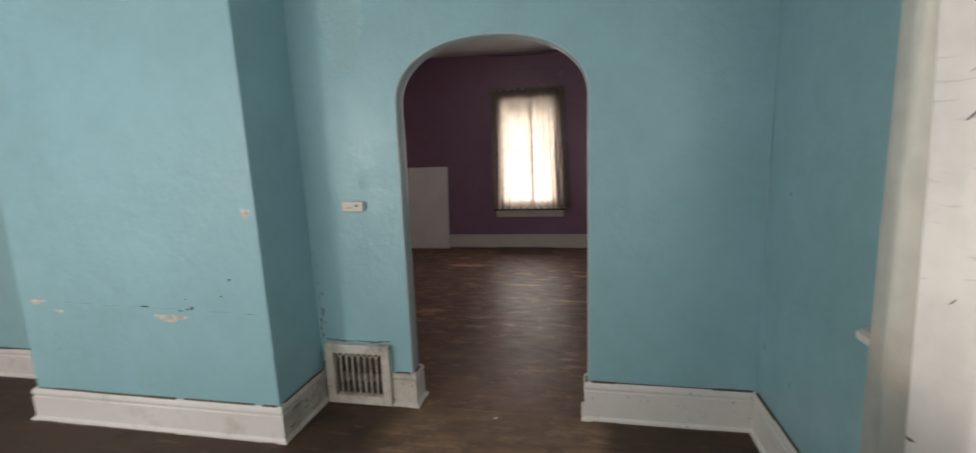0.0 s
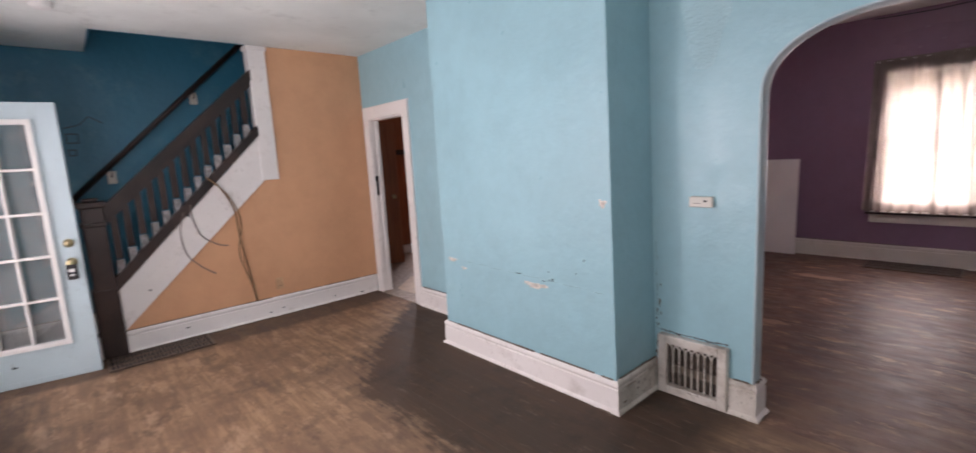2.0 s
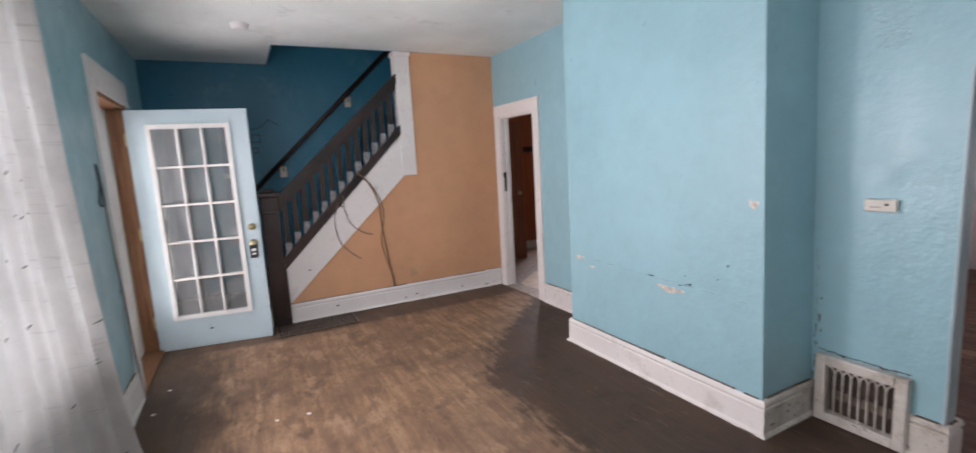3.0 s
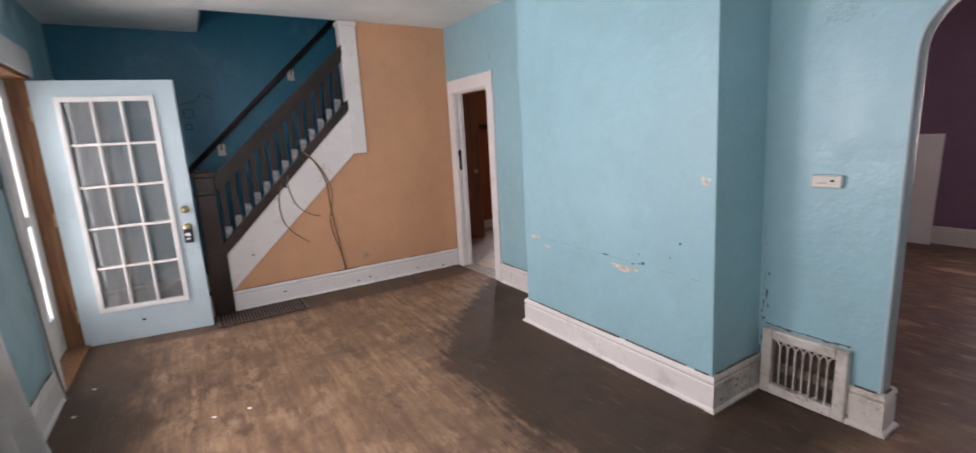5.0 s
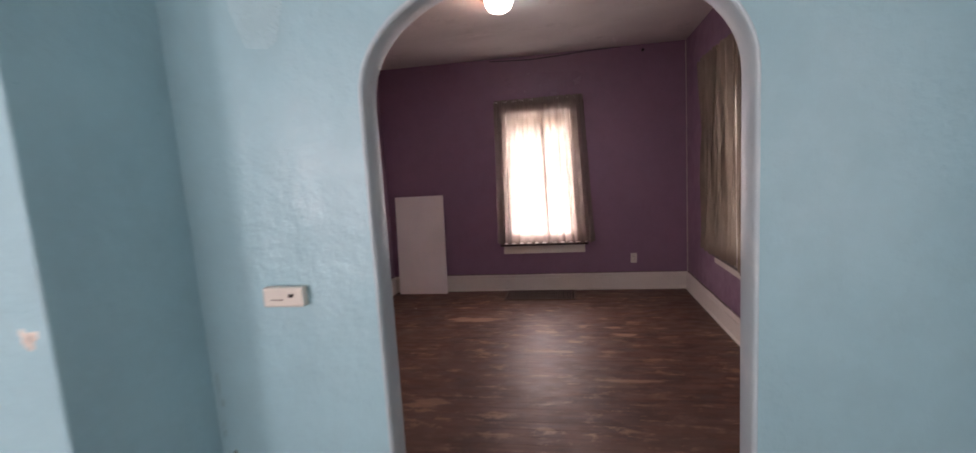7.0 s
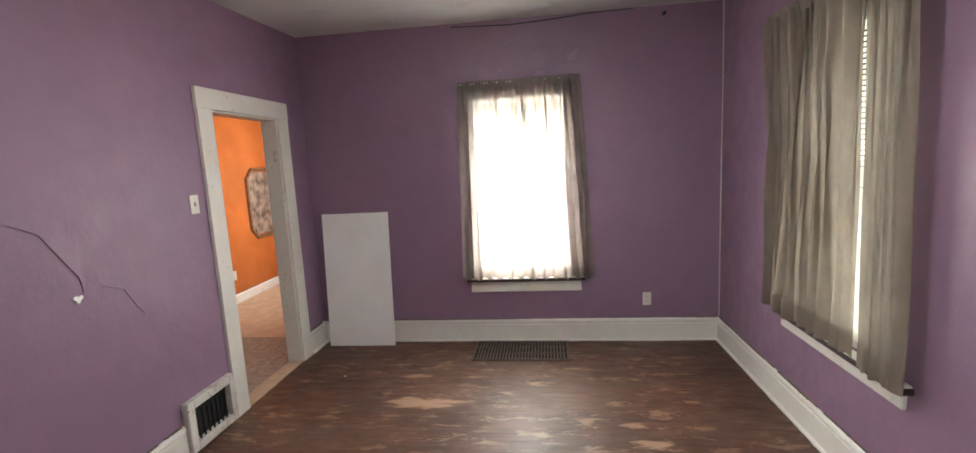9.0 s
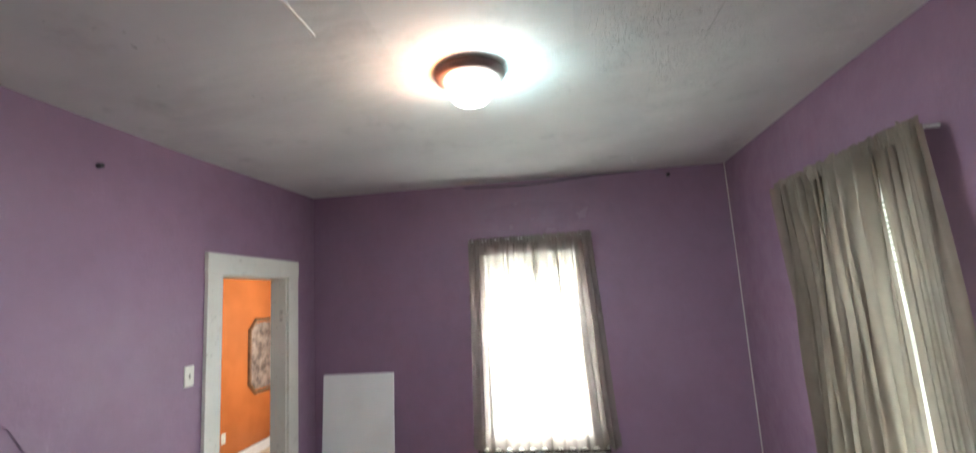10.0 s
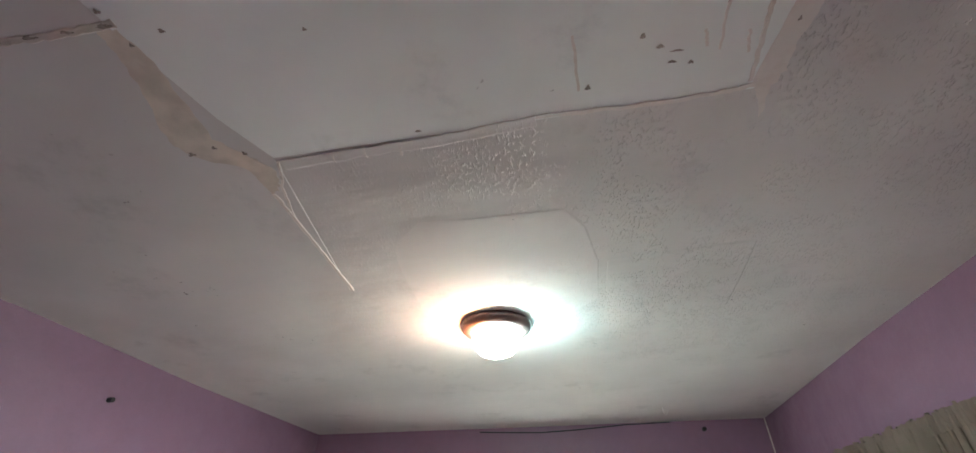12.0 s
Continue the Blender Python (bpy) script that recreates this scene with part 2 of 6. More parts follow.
def ceiling_paint(name, stipple, tone=(0.85, 0.885, 0.86)):
    n = Nodes(name)
    p = n.where()
    xyz = n.nodes.new("ShaderNodeSeparateXYZ")
    n.links.new(p, xyz.inputs[0])
    coarse = n.ramp(n.math("ADD", xyz.outputs[0], n.math("MULTIPLY", n.noise(p, 1.6, 4), 1.2)), -0.1, 0.6, 0.15, 1.0)
    c = n.mix(n.ramp(n.noise(p, 1.1, 4), 0.3, 0.7), times(tone, 0.86), tone)
    c = n.mix(n.ramp(n.noise(p, 3.1, 6, 0.7), 0.55, 0.75, 0.0, 0.45), c, times(tone, 0.55))
    specks = n.math("MULTIPLY", n.ramp(n.noise(p, 34.0, 3), 0.70, 0.74), n.ramp(n.noise(p, 2.0, 2), 0.55, 0.65))
    c = n.mix(n.math("MULTIPLY", specks, 0.7), c, (0.08, 0.07, 0.065))
    nor = n.bump(n.noise(n.scaled(p, 1.0, 2.6, 1.0), 1.7, 3), 0.25 + 0.5 * stipple, 0.022)
    nor = n.bump(n.noise(p, 9.0, 4), 0.08 + 0.2 * stipple, 0.008, nor)
    nor = n.bump(n.math("MULTIPLY", n.ramp(n.noise(n.scaled(p, 1.0, 0.6, 1.0), 110.0, 3), 0.52, 0.68), n.ramp(n.noise(p, 7.0, 4), 0.36, 0.56)), n.math("MULTIPLY", coarse, stipple), 0.0035, nor)
    return n.done(c, 0.80, nor, spec=0.3)


def cloth(name, colour, clear, thread=(0.0, 0.0, 0.0), prints=False, through_share=0.5, fold_tone=0.0):
    n = Nodes(name)
    p = n.where()
    c = n.mix(n.ramp(n.noise(p, 9.0, 4), 0.3, 0.7), times(colour, 0.88), colour)
    # upright streaks of darker colour stand in for shade among the folds
    if fold_tone:
        c = n.mix(n.ramp(n.noise(n.scaled(p, 1.0, 3.0, 1.3), 1.7, 4, 0.55), 0.38, 0.66, fold_tone, 0.0), c, times(colour, 0.45))
    if prints:
        tex = n.nodes.new("ShaderNodeTexVoronoi")
        tex.inputs["Scale"].default_value = 12.0
        tex.inputs["Randomness"].default_value = 0.85
        uv = n.nodes.new("ShaderNodeUVMap")
        tilt = n.add("ShaderNodeVectorRotate", 0, {"rotation_type": "Z_AXIS"}, Vector=uv.outputs[0], Angle=0.35)
        n.links.new(n.scaled(tilt, 0.42, 2.8, 1.0), tex.inputs["Vector"])
        c = n.mix(n.ramp(tex.outputs["Distance"], 0.10, 0.14, 0.9, 0.0), c, thread)
        seam = n.ramp(n.noise(n.scaled(uv.outputs[0], 4.0, 60.0, 1.0), 1.0, 2), 0.63, 0.69, 0.0, 0.35)
        c = n.mix(seam, c, times(colour, 0.55))
    weave = n.bump(n.noise(p, 160.0, 2), 0.15, 0.002)
    d = n.add("ShaderNodeBsdfDiffuse", 0, None, Color=c, Normal=weave)
    t = n.add("ShaderNodeBsdfTranslucent", 0, None, Color=c, Normal=weave)
    a = n.add("ShaderNodeMixShader", 0, None, i0=through_share, i1=d, i2=t)
    see = n.add("ShaderNodeBsdfTransparent", 0, None, Color=(1, 1, 1))
    b = n.add("ShaderNodeMixShader", 0, None, i0=clear, i1=a, i2=see)
    n.links.new(b, n.out.inputs[0])
    return n.mat


def glass(name, ior, reflection_veil=0.0):
    n = Nodes(name)
    gloss = n.add("ShaderNodeBsdfGlossy", 0, None, Color=(1, 1, 1), Roughness=0.03)
    see = n.add("ShaderNodeBsdfTransparent", 0, None, Color=(0.93, 0.96, 0.95))
    f = n.add("ShaderNodeFresnel", 0, None, IOR=ior)
    m = n.add("ShaderNodeMixShader", 0, None, i0=f, i1=see, i2=gloss)
    # grey diffuse film brightens the panes, in place of the room's reflections
    if reflection_veil:
        film = n.add("ShaderNodeBsdfDiffuse", 0, None, Color=(0.55, 0.57, 0.57))
        m = n.add("ShaderNodeMixShader", 0, None, i0=n.ramp(n.noise(n.where(), 6.0, 5), 0.3, 0.7, reflection_veil * 0.6, reflection_veil * 1.4), i1=m, i2=film)
    n.links.new(m, n.out.inputs[0])
    return n.mat


def glow(name, colour, strength):
    n = Nodes(name)
    n.put(n.bsdf.inputs["Base Color"], (0.9, 0.88, 0.85))
    n.put(n.bsdf.inputs["Emission Color"], colour)
    n.put(n.bsdf.inputs["Emission Strength"], strength)
    return n.mat


BLUE = wall_paint("light_blue_wall_paint", (0.302, 0.525, 0.588), (0.14, 0.22, 0.25), 0.36, 0.70)
TEAL = wall_paint("deep_blue_wall_paint", (0.024, 0.172, 0.268), (0.09, 0.26, 0.335), 0.36, 0.8, 0.55)
ORANGE = wall_paint("peach_orange_wall_paint", (0.660, 0.360, 0.200), (0.52, 0.28, 0.155), 0.50, 0.18)
PURPLE = wall_paint("mauve_wall_paint", (0.250, 0.150, 0.226), (0.17, 0.09, 0.135), 0.46, 0.40)
PURPLE_GLOSS = wall_paint("glossy_mauve_patch_paint", (0.275, 0.178, 0.255), (0.36, 0.28, 0.36), 0.20, 0.9, 0.15, 0.8)
# base colour lightened in place of the patch's gloss highlights
BLUE_SHEEN = wall_paint("sheen_lightened_blue_paint", (0.36, 0.58, 0.635), (0.46, 0.63, 0.67), 0.34, 1.0, 0.0, 0.9)
CEIL = ceiling_paint("smooth_ceiling_paint", 0.06)
CEIL_WEST = ceiling_paint("dingy_smooth_ceiling_paint", 0.10, (0.66, 0.65, 0.63))
CEIL_ROUGH = ceiling_paint("stippled_ceiling_paint", 0.9, (0.66, 0.645, 0.62))
CEIL_MID = ceiling_paint("lightly_stippled_ceiling_paint", 0.4, (0.70, 0.68, 0.655))
TAPE = trim_paint("peeling_ceiling_tape", (0.74, 0.70, 0.65), (0.45, 0.38, 0.30), 0.6)
TAPE_DIRTY = trim_paint("damp_ceiling_tape", (0.58, 0.54, 0.48), (0.36, 0.30, 0.23), 0.8)
WHITE = trim_paint("chipped_white_trim_paint", (0.82, 0.785, 0.76), (0.30, 0.24, 0.19), 0.42)
CREAM = trim_paint("cream_trim_paint", (0.72, 0.69, 0.62), (0.42, 0.33, 0.22), 0.38)
ARCH_EDGE = trim_paint("worn_arch_edge_paint", (0.44, 0.56, 0.60), (0.62, 0.66, 0.66), 0.55)
STEEL = trim_paint("pale_blue_door_paint", (0.52, 0.645, 0.69), (0.40, 0.46, 0.47), 0.30)
DARKWOOD = wood("dark_stained_wood", (0.012, 0.007, 0.006), (0.040, 0.022, 0.018), 0.36, (30, 3, 3))
RAWWOOD = wood("bare_orange_wood", (0.17, 0.07, 0.03), (0.36, 0.17, 0.075), 0.6, (40, 40, 2.5))
BROWNDOOR = wood("brown_varnished_wood", (0.25, 0.078, 0.030), (0.37, 0.128, 0.052), 0.32, (40, 40, 2.0))
PANEL = plain("glossy_orange_wall_paint", (0.42, 0.125, 0.034), 0.26, 0, 0.10, 2.5, 0.12)
PICFRAME = wood("carved_brown_wood", (0.10, 0.045, 0.02), (0.20, 0.10, 0.045), 0.4, (20, 20, 20))
FLOOR_A, FLOOR_P = floor_blue(), floor_purple()
UNDER = plain("dark_floor_gap", (0.035, 0.024, 0.018), 0.9)
LINO = plain("worn_speckled_linoleum", (0.33, 0.27, 0.22), 0.5, 0, 0.28, 22.0)
LINO_PALE = plain("pale_vinyl_floor", (0.55, 0.42, 0.30), 0.45, 0, 0.12, 8.0)
PLASTIC = plain("yellowed_white_plastic", (0.68, 0.65, 0.58), 0.4, 0, 0.05)
WHITEPLASTIC = plain("white_plastic", (0.78, 0.77, 0.75), 0.4, 0, 0.03)
BOARDWHITE = plain("white_melamine", (0.88, 0.85, 0.83), 0.35, 0, 0.03, 3.0, 0.03)
BLACK = plain("black_rubber", (0.012, 0.012, 0.013), 0.5)
BRASS = plain("worn_brass", (0.56, 0.46, 0.27), 0.30, 1.0, 0.15, 30)
BRONZE = plain("brown_bronze_metal", (0.055, 0.035, 0.028), 0.42, 0.4)
GRILLE = plain("brown_painted_metal", (0.120, 0.088, 0.068), 0.5, 0.3, 0.3, 20)
# near-black colour stands in for the shade inside the register ducts
PITCH = plain("duct_shade_black", (0.010, 0.009, 0.009), 0.8)
CABLE = plain("tan_cable_sheath", (0.20, 0.115, 0.055), 0.6)
CABLE_DARK = plain("grey_cable_sheath", (0.17, 0.13, 0.11), 0.6)
PLASTER = plain("exposed_plaster", (0.60, 0.55, 0.49), 0.85, 0, 0.25, 40, 0.5)
DIRT = plain("brown_dirt", (0.13, 0.10, 0.075), 0.9, 0, 0.4, 40)
SOILED = trim_paint("soiled_cream_trim_paint", (0.66, 0.62, 0.56), (0.20, 0.15, 0.105), 0.85)
PLASTER_DARK = plain("dark_scuff", (0.03, 0.04, 0.045), 0.85)
SLATWHITE = cloth("white_vinyl_slats", (0.85, 0.82, 0.76), 0.0, through_share=0.60)
SHEER_GREY = cloth("grey_sheer_fabric", (0.31, 0.265, 0.240), 0.26, through_share=0.5)
SHEER_SIDE = cloth("grey_gathered_fabric", (0.35, 0.292, 0.240), 0.05, through_share=0.48, fold_tone=0.35)
SHEER_WHITE = cloth("white_printed_sheer", (0.82, 0.80, 0.79), 0.05, (0.04, 0.04, 0.05), True, 0.42)
SHEER_BEIGE = cloth("beige_sheer_fabric", (0.62, 0.57, 0.50), 0.30, through_share=0.4)
GLASS, DOOR_GLASS = glass("window_glass", 1.5), glass("reflection_veiled_glass", 2.3, 0.13)
LAMP_GLASS = glow("lit_frosted_glass", (1.0, 0.93, 0.86), 14.0)
PRINT = plain("faded_floral_print", (0.20, 0.155, 0.13), 0.2, 0, 0.55, 9.0)

# ---- mesh helpers ----


def box(bm, x0, x1, y0, y1, z0, z1, m=None):
    v = [bm.verts.new((x, y, z)) for z in (z0, z1) for x, y in ((x0, y0), (x1, y0), (x1, y1), (x0, y1))]
    if m:
        for u in v:
            u.co = m @ u.co
    for f in ((3, 2, 1, 0), (4, 5, 6, 7), (0, 1, 5, 4), (1, 2, 6, 5), (2, 3, 7, 6), (3, 0, 4, 7)):
        bm.faces.new([v[i] for i in f])
    return bm


def boxes(*rows):
    bm = bmesh.new()
    for r in rows:
        box(bm, *r)
    return bm


def soft_box(x0, x1, y0, y1, z0, z1, r=0.004, seg=2):
    bm = boxes((x0, x1, y0, y1, z0, z1))
    bmesh.ops.bevel(bm, geom=bm.edges[:], offset=r, segments=seg, affect="EDGES", profile=0.5)
    return bm


def prism(outline, axis, a, b):
    """A flat outline, given in the two other axes, drawn out from a to b along axis."""
    bm = bmesh.new()

    def at(p, d):
        return {"x": (d, p[0], p[1]), "y": (p[0], d, p[1]), "z": (p[0], p[1], d)}[axis]

    lo, hi = [bm.verts.new(at(p, a)) for p in outline], [bm.verts.new(at(p, b)) for p in outline]
    bm.faces.new(lo), bm.faces.new(hi[::-1])
    for i in range(len(outline)):
        j = (i + 1) % len(outline)
        bm.faces.new((lo[j], lo[i], hi[i], hi[j]))
    bmesh.ops.recalc_face_normals(bm, faces=bm.faces[:])
    return bm


def tube(bm, pts, r, sides=6):
    pts = [Vector(p) for p in pts]
    rings = []
    for i, p in enumerate(pts):
        d = (pts[min(i + 1, len(pts) - 1)] - pts[max(i - 1, 0)]).normalized()
        u = d.cross(Vector((0.31, 0.17, 0.93))).normalized()
        w = d.cross(u)
        rings.append([bm.verts.new(p + r * (math.cos(k * math.tau / sides) * u + math.sin(k * math.tau / sides) * w)) for k in range(sides)])
    for a, b in zip(rings, rings[1:]):
        for k in range(sides):
            bm.faces.new((a[k], a[(k + 1) % sides], b[(k + 1) % sides], b[k]))
    bm.faces.new(rings[0][::-1]), bm.faces.new(rings[-1])
    return bm


def lathe(profile, centre, axis="z", sides=24):
    """A profile of (radius, height) turned round an axis through centre."""
    bm = bmesh.new()
    rings = []
    for r, h in profile:
        ring = []
        for k in range(sides):
            a, b = r * math.cos(k * math.tau / sides), r * math.sin(k * math.tau / sides)
            o = {"z": (a, b, h), "x": (h, a, b), "y": (a, h, b)}[axis]
            ring.append(bm.verts.new(Vector(centre) + Vector(o)))
        rings.append(ring)
    for p, q in zip(rings, rings[1:]):
        for k in range(sides):
            bm.faces.new((p[k], p[(k + 1) % sides], q[(k + 1) % sides], q[k]))
    bm.faces.new(rings[0]), bm.faces.new(rings[-1])
    bmesh.ops.recalc_face_normals(bm, faces=bm.faces[:])
    return bm


def world_of(ob):
    m = ob.matrix_basis.copy()
    while ob.parent:
        ob = ob.parent
        m = ob.matrix_basis @ m
    return m


def mesh_of(name, bm, material, smooth=False):
    data = bpy.data.meshes.new(name)
    bm.to_mesh(data)
    bm.free()
    data.materials.append(material)
    if smooth:
        data.polygons.foreach_set("use_smooth", [True] * len(data.polygons))
    return data


def part(name, bm, material, parent, label="", smooth=False, local=False):
    """One mesh object under a thing or a part; the bmesh is in world places unless local."""
    if not local:
        bm.transform(world_of(parent).inverted())
    ob = new(name, mesh_of(name, bm, material, smooth))
    ob.parent = parent
    return tagged(ob, label)


def thing(name, place, label, category, group="", turn=0.0):
    """An Empty at a thing's base."""
    ob = new(name)
    ob.empty_display_size = 0.05
    ob.matrix_basis = pose(*place, 0, 0, turn)
    return tagged(ob, label, category, group)


def solid(name, bm, material, label, category, smooth=False, kind="", base=None):
    """A thing or a piece of the setting that is one mesh."""
    if base:
        bm.transform(Matrix.Translation(base).inverted())
    ob = new(name, mesh_of(name, bm, material, smooth))
    if base:
        ob.location = base
    return tagged(ob, label, category, kind=kind)


def setting(name, bm, material, label, category):
    return solid(name, bm, material, label, category, kind="structure")


def holed(u0, u1, z0, z1, holes):
    """Rectangles (u0, u1, z0, z1) that cover a wall but for its holes, which must not overlap in u."""
    out, u = [], u0
    for a, b, lo, hi in sorted(holes):
        if a > u:
            out.append((u, a, z0, z1))
        if lo > z0:
            out.append((a, b, z0, lo))
        if hi < z1:
            out.append((a, b, hi, z1))
        u = b
    if u < u1:
        out.append((u, u1, z0, z1))
    return out


def wall_x(name, x0, x1, y0, y1, z0, z1, holes, material, label):
    bm = bmesh.new()
    for a, b, lo, hi in holed(y0, y1, z0, z1, holes):
        box(bm, x0, x1, a, b, lo, hi)
    return setting(name, bm, material, label, "wall")


def wall_y(name, y0, y1, x0, x1, z0, z1, holes, material, label):
    bm = bmesh.new()
    for a, b, lo, hi in holed(x0, x1, z0, z1, holes):
        box(bm, a, b, y0, y1, lo, hi)
    return setting(name, bm, material, label, "wall")


# ---- large structure ----
# the wall with the arch: blue face and mauve face
AX0, AX1, SPRING, APEX = -0.706, 0.285, 1.72, 2.03


def arch_line(inset=0.0):
    mid, half = (AX0 + AX1) / 2, (AX1 - AX0) / 2 - inset
    top = [(mid + half * math.copysign(abs(math.cos(a)) ** 0.93, math.cos(a)), SPRING + (APEX - inset - SPRING) * math.sin(a) ** 0.93)
           for a in [math.pi - k * math.pi / 28 for k in range(29)]]
    return [(AX0 + inset, 0.0)] + top + [(AX1 - inset, 0.0)]


def arch_wall(name, x0, x1, y0, y1, top, material, label):
    return setting(name, prism([(x0, 0.0), *arch_line(-0.012), (x1, 0.0), (x1, top), (x0, top)], "y", y0, y1), material, label, "wall")


arch_wall("wall_north", -2.0, BLUE_E, ARCH_Y, ARCH_Y + 0.085, BLUE_H, BLUE, "light blue painted plaster wall with a round-headed arch")
wall_y("wall_north_door_side", ARCH_Y, ARCH_Y + 0.085, ORANGE_X, -2.0, 0, BLUE_H, [(-4.66, -3.965, -0.01, 1.955)], BLUE,
       "light blue painted plaster wall with a doorway")
arch_wall("wall_south_purple", PUR_W, PUR_E, ARCH_Y + 0.085, PUR_S, PURPLE_H + 0.08, PURPLE, "mauve painted plaster wall round the arch")
# lining of the arch
bm = bmesh.new()
sweep = [(-0.014, 0.004), (-0.012, -0.001), (-0.006, 0.001), (-0.002, 0.005), (0.0, 0.012), (0.002, 0.052), (0.0, 0.093), (-0.002, 0.100), (-0.006, 0.104), (-0.012, WALL_T + 0.001), (-0.014, WALL_T - 0.004)]
lines = [[bm.verts.new((x, ARCH_Y + d, z)) for x, z in arch_line(i)] for i, d in sweep]
for p, q in zip(lines, lines[1:]):
    for k in range(len(p) - 1):
        bm.faces.new((p[k], p[k + 1], q[k + 1], q[k])).smooth = True
bmesh.ops.recalc_face_normals(bm, faces=bm.faces[:])
setting("trim_arch", bm, ARCH_EDGE, "worn grey-white plaster edge of the arch", "trim")

# chimney breast
BX0, BX1, BY = -2.862, -1.275, 2.412
bm = soft_box(BX0, BX1, BY, ARCH_Y + 0.02, 0, BLUE_H + 0.01, 0.006, 3)
for v in bm.verts:
    if v.co.x > -2:
        v.co.x -= 0.016 * v.co.z  # the corner leans
breast = setting("wall_chimney_breast", bm, BLUE, "light blue painted chimney breast with scuffs and chipped plaster", "wall")

SW = (-2.72, -1.45, 0.72, 2.20)       # south window
wall_y("wall_south", BLUE_S - 0.14, BLUE_S, STAIR_X, BLUE_E + 0.12, 0, BLUE_H, [(-4.735, -3.805, -0.01, 2.10), SW], BLUE, "light blue painted plaster wall with the front doorway")
EW = (0.45, 1.72, 0.90, 2.25)
wall_x("wall_east", BLUE_E, BLUE_E + 0.14, BLUE_S, ARCH_Y, 0, BLUE_H, [EW], BLUE, "light blue painted plaster wall with a curtained window")
# the peach wall under and beside the stairs
setting("wall_west", prism([(0.45, 0), (ARCH_Y, 0), (ARCH_Y, BLUE_H), (1.70, BLUE_H), (1.70, 1.80), (0.45, 0.53)], "x", ORANGE_X - 0.10, ORANGE_X), ORANGE,
        "peach orange painted wall under the stairs", "wall")
wall_x("wall_stairwell", STAIR_X - 0.12, STAIR_X, BLUE_S - 0.14, 4.0, 0, 5.0, [(ARCH_Y + 0.09, 4.0, -0.01, 2.66)], TEAL, "deep blue painted stairwell wall, patched and scratched")
wall_x("wall_stairwell_upper", ORANGE_X - 0.10, ORANGE_X, 0.56, 4.0, BLUE_H + 0.20, 5.0, [], TEAL, "deep blue upper stairwell wall")
wall_y("wall_stairwell_south", 0.44, 0.56, STAIR_X, ORANGE_X, BLUE_H + 0.20, 5.0, [], TEAL, "deep blue upper stairwell wall")
wall_y("wall_stairwell_north", 4.0, 4.1, STAIR_X - 0.12, ORANGE_X, 2.66, 5.0, [], TEAL, "deep blue upper stairwell wall")
setting("ceiling_stairwell", boxes((STAIR_X, ORANGE_X, 0.44, 4.1, 5.0, 5.1)), CEIL, "white ceiling over the stairs", "ceiling")
setting("trim_stairwell_edge", boxes((STAIR_X, ORANGE_X - 0.02, 0.545, 0.56, BLUE_H, BLUE_H + 0.2), (ORANGE_X - 0.02, ORANGE_X - 0.005, 0.56, 1.70, BLUE_H, BLUE_H + 0.2)), TEAL,
        "deep blue edge of the stair opening", "trim")


def purple_slope(x, y):
    """The mauve room's ceiling has settled: it falls to the west, but runs level at the north wall."""
    return 0.019 * (x + 0.63) * min(1.0, max(0.0, (PUR_N - y) / 1.6))


def sagging(name, x0, x1, y0, y1, z, amount, material, label, step=0.12, tilt=lambda x, y: 0.0):
    """A ceiling as one sheet with thickness above it, slightly uneven."""
    bm = bmesh.new()
    nx, ny = max(2, round((x1 - x0) / step)), max(2, round((y1 - y0) / step))
    grid = {}
    for i in range(nx + 1):
        for j in range(ny + 1):
            x, y = x0 + (x1 - x0) * i / nx, y0 + (y1 - y0) * j / ny
            grid[i, j] = bm.verts.new((x, y, z + tilt(x, y) + amount * (noise.noise((x * 0.8, y * 0.8, z)) + 0.4 * noise.noise((x * 2.3, y * 2.3, z)))))
    for i in range(nx):
        for j in range(ny):
            bm.faces.new((grid[i, j], grid[i, j + 1], grid[i + 1, j + 1], grid[i + 1, j]))
    top = bmesh.ops.extrude_face_region(bm, geom=bm.faces[:])
    for v in top["geom"]:
        if isinstance(v, bmesh.types.BMVert):
            v.co.z = z + 0.2
    bmesh.ops.recalc_face_normals(bm, faces=bm.faces[:])
    return setting(name, bm, material, label, "ceiling")


sagging("ceiling_blue_room", ORANGE_X, BLUE_E + 0.1, BLUE_S - 0.1, ARCH_Y + 0.04, BLUE_H, 0.006, CEIL, "off-white painted plaster ceiling")
sagging("ceiling_entry", STAIR_X, ORANGE_X, BLUE_S - 0.1, 0.545, BLUE_H, 0.004, CEIL, "off-white painted plaster ceiling by the stairs")
sagging("ceiling_purple_room", PUR_W - 0.05, PUR_E + 0.05, PUR_S - 0.05, PUR_N + 0.05, PURPLE_H, 0.0015, CEIL_ROUGH, "grey-white stippled ceiling with peeling seams", 0.09, purple_slope)

